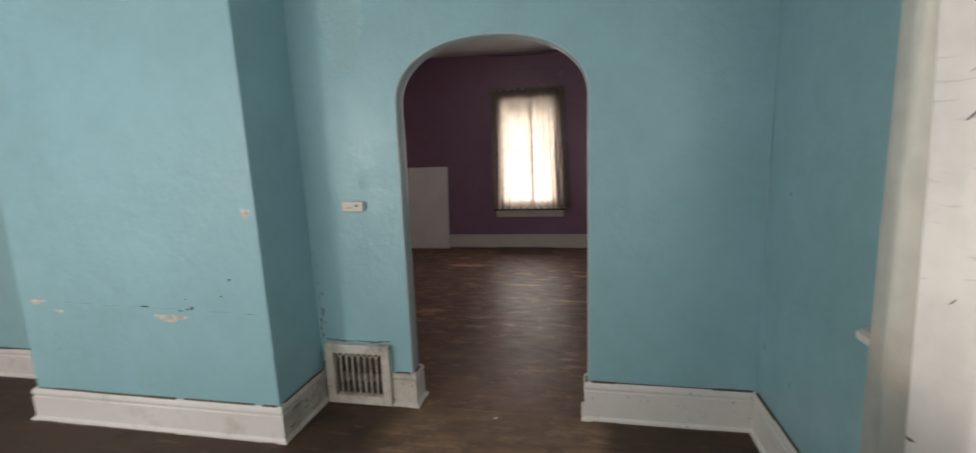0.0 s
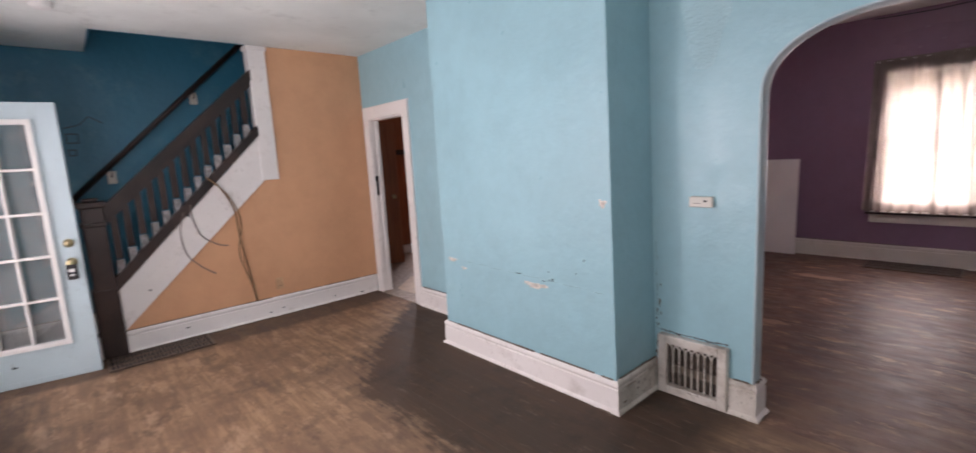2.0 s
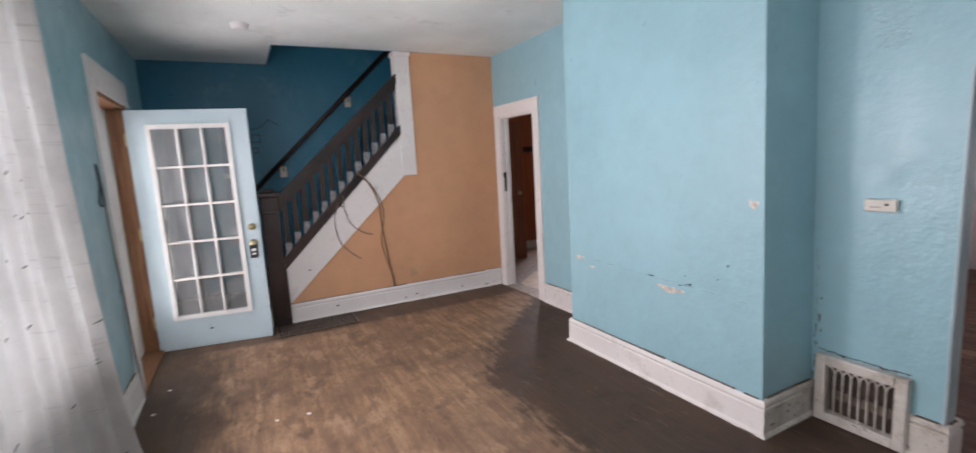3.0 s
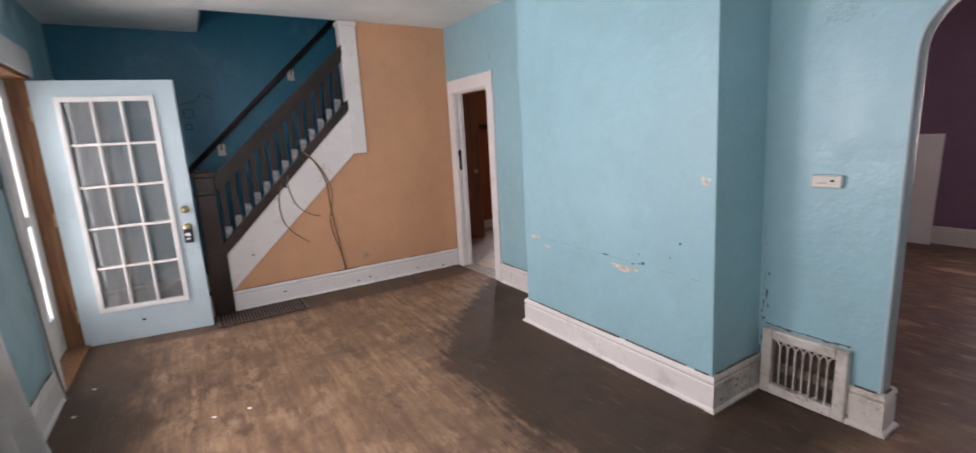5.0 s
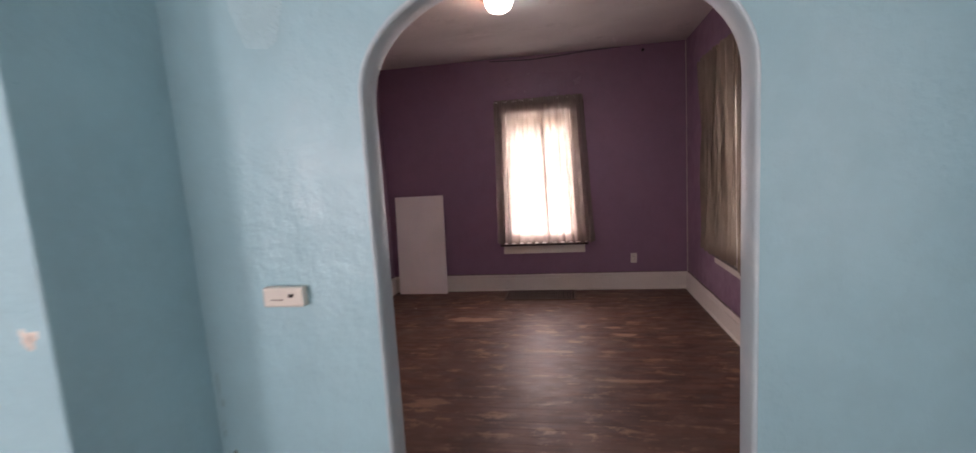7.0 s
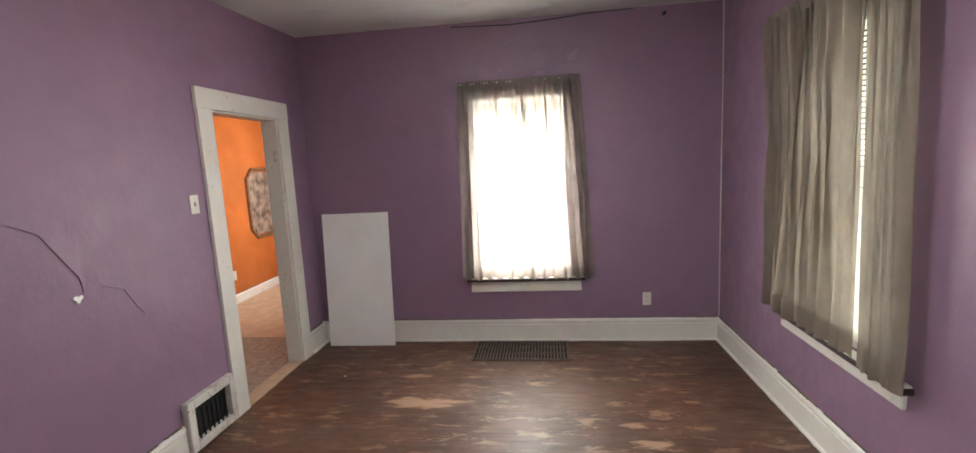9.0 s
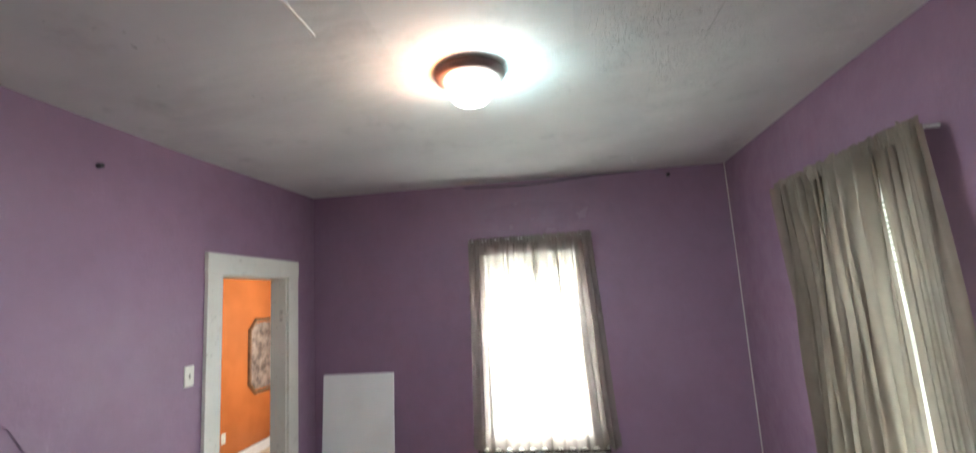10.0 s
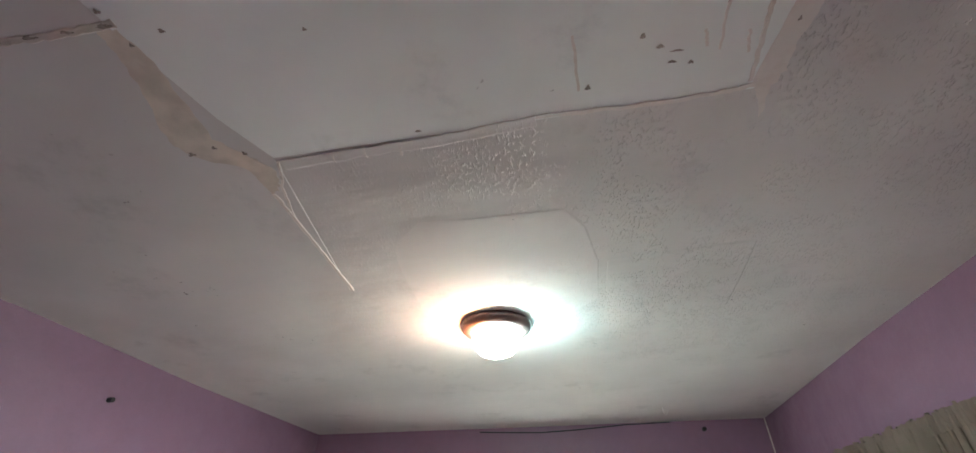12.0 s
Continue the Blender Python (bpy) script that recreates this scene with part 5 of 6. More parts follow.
def curtain(name, axis, at, edge0, edge1, z0, z1, folds, depth, material, label, seed, hem=0.0, ruffle=0.03, rows=44, slack=0.3, pleat=0.0):
    """A gathered curtain panel. edge0, edge1 give the panel's two edges at a height share 0 (bottom) to 1 (top)."""
    rng = random.Random(seed)
    ph = [rng.uniform(0, 6.28) for _ in range(6)]
    cols = int(folds * (26 if pleat else 14))
    ob = thing(name, (at, (edge0(0) + edge1(0)) / 2, z0) if axis == "x" else ((edge0(0) + edge1(0)) / 2, at, z0), label, "curtain")
    bm = bmesh.new()
    uv = bm.loops.layers.uv.new("UVMap")
    grid = {}
    for j in range(rows + 1):
        s = j / rows
        e0, e1 = edge0(s), edge1(s)
        for i in range(cols + 1):
            t = i / cols
            bend = 2.6 * noise.noise((t * 3.3, 0.4 * s, seed + 0.5)) * slack
            wave = math.sin(t * folds * 6.283 + bend + ph[0] + slack * math.sin(3.1 * s + ph[1])) + 0.45 * math.sin(t * folds * 10.1 + ph[2] + 1.4 * s)
            wave *= 1.0 + 0.7 * noise.noise((t * 5.1, 0.8 * s, seed + 9.5))
            wave += 0.35 * noise.noise((t * folds * 1.7, s * 3.0, seed))
            wave += 0.9 * s ** 4 * math.sin(t * folds * 17.0 + ph[1])
            d = depth * wave * (1.0 - 0.40 * s) * (0.9 + 0.4 * math.sin(2.0 * t + ph[3]))
            u = e0 + (e1 - e0) * (t + 0.012 * math.sin(t * folds * 6.283 + ph[4]))
            u += pleat * s ** 0.7 * (1.0 + 0.9 * noise.noise((t * 7.0, s, seed + 3.5))) * math.sin(2 * (t * folds * 6.283 + bend + ph[0]))
            z = z0 + (z1 - z0) * s + 0.010 * math.sin(t * folds * 6.283 + ph[5]) * (1 - s)
            grid[i, j] = bm.verts.new((at + d, u, z) if axis == "x" else (u, at + d, z))
    for i in range(cols):
        for j in range(rows):
            f = bm.faces.new((grid[i, j], grid[i + 1, j], grid[i + 1, j + 1], grid[i, j + 1]))
            f.smooth = True
            wide = abs(edge1(0) - edge0(0)) * 1.6
            for loop, (a, b) in zip(f.loops, ((i, j), (i + 1, j), (i + 1, j + 1), (i, j + 1))):
                loop[uv].uv = (a / cols * wide, b / rows * (z1 - z0))
    part("cloth", bm, material, ob, smooth=True)
    if hem:
        bm = bmesh.new()
        for i in range(cols):
            a, b = grid_place(axis, at, edge0, edge1, z0, z1, folds, depth, ph, slack, seed, i / cols), grid_place(axis, at, edge0, edge1, z0, z1, folds, depth, ph, slack, seed, (i + 1) / cols)
            o = Vector((-0.004, 0, 0)) if axis == "x" else Vector((0, -0.004, 0))
            up = Vector((0, 0, hem))
            f = bm.faces.new([bm.verts.new(q) for q in (a + o, b + o, b + o + up, a + o + up)])
            f.smooth = True
        bmesh.ops.remove_doubles(bm, verts=bm.verts[:], dist=0.0002)
        part("hem", bm, material, ob, "doubled hem", True)
    if ruffle:
        bm = bmesh.new()
        steps = int(abs(edge1(1) - edge0(1)) / 0.006)
        low, high = [], []
        for i in range(steps + 1):
            t = i / steps
            u = edge0(1) + (edge1(1) - edge0(1)) * t
            w = 0.012 * math.sin(i * 1.35 + ph[0]) + 0.006 * math.sin(i * 0.37)
            top = z1 + ruffle * (0.75 + 0.5 * noise.noise((i * 0.21, seed, 0)))
            low.append(bm.verts.new((at - 0.014 + w * 0.4, u, z1 - 0.04) if axis == "x" else (u, at - 0.014 + w * 0.4, z1 - 0.04)))
            high.append(bm.verts.new((at - 0.014 + w, u, top) if axis == "x" else (u, at - 0.014 + w, top)))
        for i in range(steps):
            bm.faces.new((low[i], low[i + 1], high[i + 1], high[i])).smooth = True
        part("heading", bm, material, ob, "ruffled heading", True)
    return ob


def grid_place(axis, at, edge0, edge1, z0, z1, folds, depth, ph, slack, seed, t):
    bend = 2.6 * noise.noise((t * 3.3, 0.0, seed + 0.5)) * slack
    wave = math.sin(t * folds * 6.283 + bend + ph[0] + slack * math.sin(ph[1])) + 0.45 * math.sin(t * folds * 10.1 + ph[2])
    wave *= 1.0 + 0.7 * noise.noise((t * 5.1, 0.0, seed + 9.5))
    wave += 0.35 * noise.noise((t * folds * 1.7, 0.0, seed))
    d = depth * wave * (0.9 + 0.4 * math.sin(2.0 * t + ph[3]))
    u = edge0(0) + (edge1(0) - edge0(0)) * (t + 0.012 * math.sin(t * folds * 6.283 + ph[4]))
    z = z0 + 0.010 * math.sin(t * folds * 6.283 + ph[5])
    return Vector((at + d, u, z) if axis == "x" else (u, at + d, z))


def rod(name, axis, at, u0, u1, z, label, r=0.008):
    p = [(at, u0, z), (at, u1, z)] if axis == "x" else [(u0, at, z), (u1, at, z)]
    ob = thing(name, p[0], label, "curtain rod", "curtain rods")
    part("pole", tube(bmesh.new(), p, r, 8), WHITEPLASTIC, ob, smooth=True)
    return ob, p


def brackets(ob, p, axis, wall):
    for q in p:
        e = (wall, q[1], q[2]) if axis == "x" else (q[0], wall, q[2])
        part("bracket", tube(bmesh.new(), [q, e], 0.007, 6), WHITEPLASTIC, ob)


N_Y = PUR_N - 0.064
ob, p = rod("curtain_rod", "y", N_Y, -1.010, 0.010, 2.285, "white curtain rod over the window")
brackets(ob, p, "y", PUR_N)
curtain("sheer_curtain", "y", N_Y, lambda s: -1.06 + 0.05 * s, lambda s: -0.415 - 0.03 * s, 0.600, 2.285, 7, 0.028, SHEER_GREY, "grey sheer curtain panel drawn over the window", 3, 0.10, 0.025, pleat=0.011)
curtain("sheer_curtain", "y", N_Y - 0.004, lambda s: -0.465 - 0.03 * s, lambda s: 0.100 - 0.085 * s, 0.595, 2.285, 6, 0.030, SHEER_GREY, "grey sheer curtain panel drawn over the window", 8, 0.10, 0.03, pleat=0.012)
E_X = PUR_E - 0.085
ob, p = rod("curtain_rod", "x", E_X, 5.205, 6.330, 2.365, "white curtain rod over the window")
brackets(ob, p, "x", PUR_E)
curtain("window_curtain", "x", E_X, lambda s: 5.43, lambda s: 6.25 + 0.05 * s, 0.665, 2.365, 10, 0.036, SHEER_SIDE, "grey-beige gathered curtain panel, faded and creased, darker fold tones coloured in", 5, 0.11, 0.045, 40, 1.1, 0.024)
curtain("window_curtain", "x", E_X - 0.004, lambda s: 5.11 + 0.05 * s, lambda s: 5.385 + 0.05 * s, 0.640, 2.365, 4, 0.018, SHEER_SIDE, "grey-beige gathered curtain panel, faded and creased, darker fold tones coloured in", 11, 0.11, 0.045, 40, 1.1, 0.014)

# printed white curtains of the blue room
ob, p = rod("curtain_rod", "y", BLUE_S + 0.10, -2.42, -0.30, 2.30, "white curtain rod over the window")
brackets(ob, p, "y", BLUE_S)
curtain("printed_curtain", "y", BLUE_S + 0.115, lambda s: -2.84 + 0.62 * s ** 0.62, lambda s: -1.45, 0.03, 2.30, 8, 0.050, SHEER_WHITE, "white sheer curtain with small dark printed dashes, reaching the floor", 21, 0.0, 0.03, 48, 0.8)
curtain("printed_curtain", "y", BLUE_S + 0.110, lambda s: -1.44, lambda s: -0.33, 0.03, 2.30, 6, 0.030, SHEER_WHITE, "white sheer curtain with small dark printed dashes, reaching the floor", 22, 0.0, 0.03, 48, 0.8)
ob, p = rod("curtain_rod", "x", BLUE_E - 0.13, 0.15, 1.80, 2.38, "white curtain rod over the window")
brackets(ob, p, "x", BLUE_E)
curtain("printed_curtain", "x", BLUE_E - 0.165, lambda s: 0.95, lambda s: 1.47 + 0.09 * s, 0.04, 2.38, 4, 0.022, SHEER_WHITE, "white sheer curtain with small dark printed dashes", 31, 0.0, 0.03, 48, 0.6)
curtain("printed_curtain", "x", BLUE_E - 0.160, lambda s: 0.20, lambda s: 0.90, 0.04, 2.38, 5, 0.022, SHEER_WHITE, "white sheer curtain with small dark printed dashes", 32, 0.0, 0.03, 48, 0.6)
curtain("under_curtain", "x", BLUE_E - 0.115, lambda s: 1.30, lambda s: 1.76, 0.06, 2.38, 3, 0.014, SHEER_BEIGE, "beige sheer under-curtain hanging behind the white one", 33, 0.0, 0.0, 40, 0.5)

# ---- mauve room: ceiling lamp, board, marks ----
LX, LY = -0.628, 5.214
RIM = plain("brushed_bronze_rim", (0.20, 0.13, 0.115), 0.40, 0.5)
lamp = thing("ceiling_lamp", (LX, LY, PURPLE_H), "lit flush ceiling lamp with a bronze rim and frosted dome", "ceiling lamp")
part("rim", lathe([(0.090, 0.02), (0.150, 0.01), (0.156, -0.010), (0.152, -0.028), (0.136, -0.042), (0.114, -0.048), (0.104, -0.044), (0.104, 0.0)], (LX, LY, PURPLE_H), "z", 40), RIM, lamp, "brown bronze rim", True)
dome = part("dome", lathe([(0.001, -0.150), (0.040, -0.146), (0.072, -0.132), (0.094, -0.108), (0.103, -0.075), (0.104, -0.026)], (LX, LY, PURPLE_H), "z", 32), LAMP_GLASS, lamp, "glowing frosted glass", True)
dome.visible_shadow = False
for nm, dx, dy, watts, colour in (("warm_bulb", -0.30, -0.16, 2.9, (1.0, 0.34, 0.11)), ("cool_bulb", 0.30, 0.10, 3.7, (0.55, 0.95, 1.0))):
    data = bpy.data.lights.new(nm, "POINT")
    data.energy, data.color, data.shadow_soft_size = watts, colour, 0.02
    b = new(nm, data)
    b.location = (LX + dx * 0.26, LY + dy * 0.26, PURPLE_H - 0.120)

wb = thing("white_board", (-2.035, 7.205, 0), "plain white melamine panel leaning against the mauve wall", "panel board")
bm = soft_box(-0.312, 0.312, -0.009, 0.009, 0.0, 1.232, 0.002, 1)
bm.transform(Matrix.Rotation(radians(-3.6), 4, "X"))
part("panel", bm, BOARDWHITE, wb, local=True)

# torn wall covering by the kitchen door
tx = PUR_W + 0.003
EDGE = [(4.70, 1.52), (4.785, 1.497), (4.914, 1.431), (4.986, 1.316), (5.055, 1.21), (5.065, 1.135), (5.15, 1.145), (5.27, 1.095), (5.33, 0.99), (5.37, 0.935), (5.52, 0.905), (5.56, 1.0)]
bm = bmesh.new()
line = []
for (ya, za), (yb, zb) in zip(EDGE, EDGE[1:]):
    line += [(ya + (yb - ya) * k / 6, za + (zb - za) * k / 6) for k in range(6)]
rows = []
for i, (y, z) in enumerate(line):
    ends = min(1.0, 5.0 * i / len(line), 5.0 * (len(line) - 1 - i) / len(line))
    lift = 0.006 * ends * (0.75 + 0.5 * noise.noise((9 * y, 9 * z, 1.5)))
    col = [bm.verts.new((PUR_W - 0.001, y, z)), bm.verts.new((PUR_W + 0.0006 + lift, y, z))]
    for k in range(9):
        v = k / 8
        crease = 0.003 * math.exp(-((y - 5.51) / 0.012) ** 2) * ends
        col.append(bm.verts.new((PUR_W + 0.0006 + lift * (1 - v) ** 2.2 + crease * (1 - v), y + 0.03 * v, z + 0.34 * v * (1.0 if y < 5.3 else 1.1))))
    rows.append(col)
for p, q in zip(rows, rows[1:]):
    bm.faces.new((p[0], q[0], q[1], p[1]))
    for k in range(2, 10):
        bm.faces.new((p[k], q[k], q[k + 1], p[k + 1])).smooth = True
bmesh.ops.recalc_face_normals(bm, faces=bm.faces[:])
tear = solid("torn_wallpaper", bm, PURPLE, "lifted torn edge of the mauve wall covering", "torn paint", base=(PUR_W, 5.06, 1.14))
tagged(tear, kind="structure")


def blob(name, centre, n, ru, rz, thick, material, label, seed, parent=None, category="wall mark", lobes=0.28):
    """A thin raised patch with a ragged outline on a wall (n: its outward normal) or ceiling."""
    rng = random.Random(seed)
    c, out = Vector(centre), Vector(n)
    side = Vector((-out.y, out.x, 0)) if abs(out.z) < 0.5 else Vector((1, 0, 0))
    up = Vector((0, 0, 1)) if abs(out.z) < 0.5 else Vector((0, 1, 0))
    k = 26
    rad = [1 + lobes * math.sin(3 * i * math.tau / k + rng.uniform(0, 0.5)) + rng.uniform(-lobes, lobes) for i in range(k)]
    bm = bmesh.new()
    rim = [bm.verts.new(c + side * ru * r * math.cos(i * math.tau / k) + up * rz * r * math.sin(i * math.tau / k)) for i, r in enumerate(rad)]
    top = [bm.verts.new(v.co + out * thick - (v.co - c) * 0.06) for v in rim]
    bm.faces.new(top)
    for i in range(k):
        j = (i + 1) % k
        bm.faces.new((rim[i], rim[j], top[j], top[i]))
    bmesh.ops.recalc_face_normals(bm, faces=bm.faces[:])
    if parent:
        return part(name, bm, material, parent, label)
    return setting(name, bm, material, label, category)


blob("trim_hole", (tx, 5.03, 1.115), (1, 0, 0), 0.022, 0.018, 0.006, WHITE, "white plaster showing through torn paint", 1)
blob("trim_patch", (-0.42, PUR_N, 2.47), (0, -1, 0), 0.46, 0.14, 0.0012, PURPLE_GLOSS, "glossy rough plaster patch over the window", 4, None, "wall mark", 0.10)
blob("trim_patch", (-0.99, ARCH_Y, 2.16), (0, -1, 0), 0.125, 0.25, 0.0012, BLUE_SHEEN, "rough plaster patch beside the arch, lightened in colour for its gloss", 6, None, "wall mark", 0.10)
for i, (x, z, ru, rz) in enumerate(((-1.88, 0.648, 0.085, 0.020), (-1.351, 1.200, 0.022, 0.024), (-2.74, 0.712, 0.050, 0.014), (-2.60, 0.66, 0.030, 0.010))):
    blob("chip", (x, BY, z), (0, -1, 0), ru, rz, 0.0012, PLASTER, "exposed beige plaster", 20 + i, breast)
for i, (x, z, ru, rz) in enumerate(((-1.73, 0.708, 0.010, 0.008), (-1.755, 0.70, 0.006, 0.005), (-1.485, 0.863, 0.007, 0.007), (-1.545, 0.775, 0.004, 0.004), (-1.76, 0.755, 0.004, 0.004), (-2.02, 0.708, 0.026, 0.004), (-1.80, 0.69, 0.016, 0.003))):
    blob("nick", (x, BY, z), (0, -1, 0), ru, rz, 0.0012, PLASTER_DARK, "dark nick", 40 + i, breast)


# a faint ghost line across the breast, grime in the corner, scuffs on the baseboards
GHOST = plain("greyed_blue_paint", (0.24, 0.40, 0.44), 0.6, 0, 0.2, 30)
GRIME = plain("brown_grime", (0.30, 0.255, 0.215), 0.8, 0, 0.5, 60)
rng = random.Random(314)
for k in range(9):
    blob("ghost_line", (-2.72 + 0.165 * k + rng.uniform(-0.03, 0.03), BY, 0.722 - 0.004 * k + rng.uniform(-0.006, 0.006)), (0, -1, 0), rng.uniform(0.04, 0.09), 0.0025, 0.0006, GHOST, "greyed scuff line", 400 + k, breast)
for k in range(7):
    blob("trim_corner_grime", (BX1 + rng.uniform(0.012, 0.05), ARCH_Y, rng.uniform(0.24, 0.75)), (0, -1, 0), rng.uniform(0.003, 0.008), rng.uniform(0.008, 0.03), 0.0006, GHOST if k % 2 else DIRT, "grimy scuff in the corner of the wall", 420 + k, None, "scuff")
for y, z, ru in ((1.62, 0.05, 0.012), (1.75, 0.07, 0.014), (2.30, 0.06, 0.010), (2.62, 0.03, 0.022), (0.90, 0.10, 0.016)):
    blob("trim_baseboard_chip", (ORANGE_X + 0.0200, y, z), (1, 0, 0), ru, 0.006, 0.0006, PLASTER_DARK, "dark chip in the white baseboard", 480 + round(100 * y), None, "scuff")


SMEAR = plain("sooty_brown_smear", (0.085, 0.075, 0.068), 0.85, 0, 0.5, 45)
for k in range(16):
    blob("trim_register_soot", (VX0 + 0.01 + 0.025 * k, ARCH_Y, 0.376 + rng.uniform(0.0, 0.010)), (0, -1, 0), rng.uniform(0.010, 0.022), rng.uniform(0.002, 0.007), 0.0005, SMEAR, "sooty smear above the wall register", 520 + k, None, "stain")
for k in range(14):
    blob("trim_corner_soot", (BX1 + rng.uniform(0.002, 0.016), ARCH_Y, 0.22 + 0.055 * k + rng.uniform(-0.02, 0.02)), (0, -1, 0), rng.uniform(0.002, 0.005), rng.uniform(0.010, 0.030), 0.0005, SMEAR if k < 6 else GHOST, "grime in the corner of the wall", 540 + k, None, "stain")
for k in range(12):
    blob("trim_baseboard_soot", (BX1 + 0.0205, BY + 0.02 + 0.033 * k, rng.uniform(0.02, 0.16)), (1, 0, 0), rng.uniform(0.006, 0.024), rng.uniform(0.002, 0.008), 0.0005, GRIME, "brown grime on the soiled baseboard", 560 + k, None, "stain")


def nail(place, n, label, r=0.012):
    o, out = Vector(place), Vector(n)
    ob = solid("wall_nail", tube(bmesh.new(), [o, o + out * 0.020, o + out * 0.026], r, 8), BLACK, label, "nail", base=place)
    return ob


nail((PUR_W, 5.215, 2.55), (1, 0, 0), "dark nail stuck in the mauve wall")
nail((0.69, PUR_N, 2.735), (0, -1, 0), "dark nail stuck high in the mauve wall", 0.016)
hook = solid("ceiling_hook", tube(bmesh.new(), [(0.336, 6.89, PURPLE_H + 0.01), (0.336, 6.89, PURPLE_H - 0.025), (0.350, 6.89, PURPLE_H - 0.045), (0.366, 6.89, PURPLE_H - 0.025)], 0.004, 6), WHITEPLASTIC, "small white hook screwed into the ceiling", "hook", base=(0.336, 6.89, PURPLE_H))

setting("trim_ceiling_crack", tube(bmesh.new(), [(-1.05, PUR_N - 0.002, 2.772), (-0.80, PUR_N - 0.004, 2.760), (-0.55, PUR_N - 0.004, 2.752), (-0.25, PUR_N - 0.004, 2.764), (0.10, PUR_N - 0.002, 2.788), (0.45, PUR_N - 0.001, 2.796)], 0.005, 5), PLASTER_DARK, "dark crack where ceiling and wall meet", "crack")
setting("trim_corner_crack_blue", tube(bmesh.new(), [(BLUE_E - 0.002, ARCH_Y - 0.003, 1.10), (BLUE_E - 0.005, ARCH_Y - 0.002, 1.5), (BLUE_E - 0.002, ARCH_Y - 0.004, 2.0)], 0.003, 5), BLUE_SHEEN, "thin pale crack down the room corner", "crack")
# pale cracks in the room's corners
setting("trim_corner_crack", tube(bmesh.new(), [(PUR_E - 0.002, PUR_N - 0.002, 0.21), (PUR_E - 0.004, PUR_N - 0.003, 1.2), (PUR_E - 0.001, PUR_N - 0.004, 2.1), (PUR_E - 0.004, PUR_N - 0.002, PURPLE_H)], 0.005, 5), CREAM, "thin pale crack down the room corner", "crack")
setting("trim_corner_crack_west", tube(bmesh.new(), [(PUR_W + 0.002, PUR_N - 0.002, 0.8), (PUR_W + 0.003, PUR_N - 0.004, 1.7), (PUR_W + 0.002, PUR_N - 0.002, 2.6)], 0.0035, 5), PURPLE_GLOSS, "thin pale crack down the room corner", "crack")


def tape(name, pts, wide, lift, seed, material=None):
    """A strip of peeling joint tape under the ceiling, with lifted, uneven edges."""
    rng = random.Random(seed)
    bm = bmesh.new()
    line = []
    for p, q in zip(pts, pts[1:]):
        for k in range(10):
            line.append(Vector(p).lerp(Vector(q), k / 10))
    line.append(Vector(pts[-1]))
    rows = []
    for i, p in enumerate(line):
        d = (line[min(i + 1, len(line) - 1)] - line[max(i - 1, 0)]).normalized()
        s = Vector((-d.y, d.x))
        w = wide * rng.uniform(0.85, 1.12)
        j = rng.uniform(-0.002, 0.002)
        z = PURPLE_H - 0.0032 + purple_slope(p.x, p.y)
        rows.append([bm.verts.new((*(p + s * (o * w + j)), z - h)) for o, h in ((-0.5, 0.0), (-0.40, 0.001 + lift * rng.random() * 0.4), (0.1, 0.001), (0.40, 0.001 + lift * rng.random() * 0.2), (0.5, 0.0))]
                    + [bm.verts.new((*(p + s * j), z + 0.03))])
    for a, b in zip(rows, rows[1:]):
        for k in range(6):
            bm.faces.new((a[k], a[(k + 1) % 6], b[(k + 1) % 6], b[k]))
    bm.faces.new(rows[0]), bm.faces.new(rows[-1][::-1])
    bmesh.ops.recalc_face_normals(bm, faces=bm.faces[:])
    return setting(name, bm, material or TAPE, "pale peeling joint tape on the ceiling", "ceiling tape")


tape("trim_tape_1", [(-1.114, 4.18), (-1.113, 4.305), (-1.116, 4.53), (-1.12, 4.775)], 0.014, 0.004, 1)
tape("trim_tape_2", [(-1.03, 4.072), (-0.61, 4.056), (-0.37, 4.034)], 0.036, 0.0010, 2, CEIL_MID)
tape("trim_tape_3", [(-0.37, 4.022), (-0.09, 4.027), (0.07, 4.017), (0.12, 4.008)], 0.014, 0.0022, 3)
tape("trim_tape_4", [(0.107, 3.997), (0.098, 3.88), (0.092, 3.784), (0.085, 3.60)], 0.010, 0.003, 4)
tape("trim_tape_5", [(-1.035, 4.06), (-1.081, 4.171), (-1.108, 4.290)], 0.008, 0.004, 5)
tape("trim_tape_6", [(-1.145, 3.650), (-1.265, 3.653), (-1.40, 3.649), (-1.80, 3.63)], 0.018, 0.003, 6, TAPE_DIRTY)
for k, (x, y, e) in enumerate(((-0.888, 4.049, 0.036), (-0.802, 4.041, 0.041), (-0.711, 4.061, 0.030))):
    tape("trim_tick_%d" % (k + 1), [(x, y), (x - 0.006, y + e)], 0.006, 0.003, 60 + k)
seam = [(-1.04, 4.045), (-1.10, 3.90), (-1.16, 3.66), (-1.22, 3.35), (-1.26, PUR_S - 0.02)]
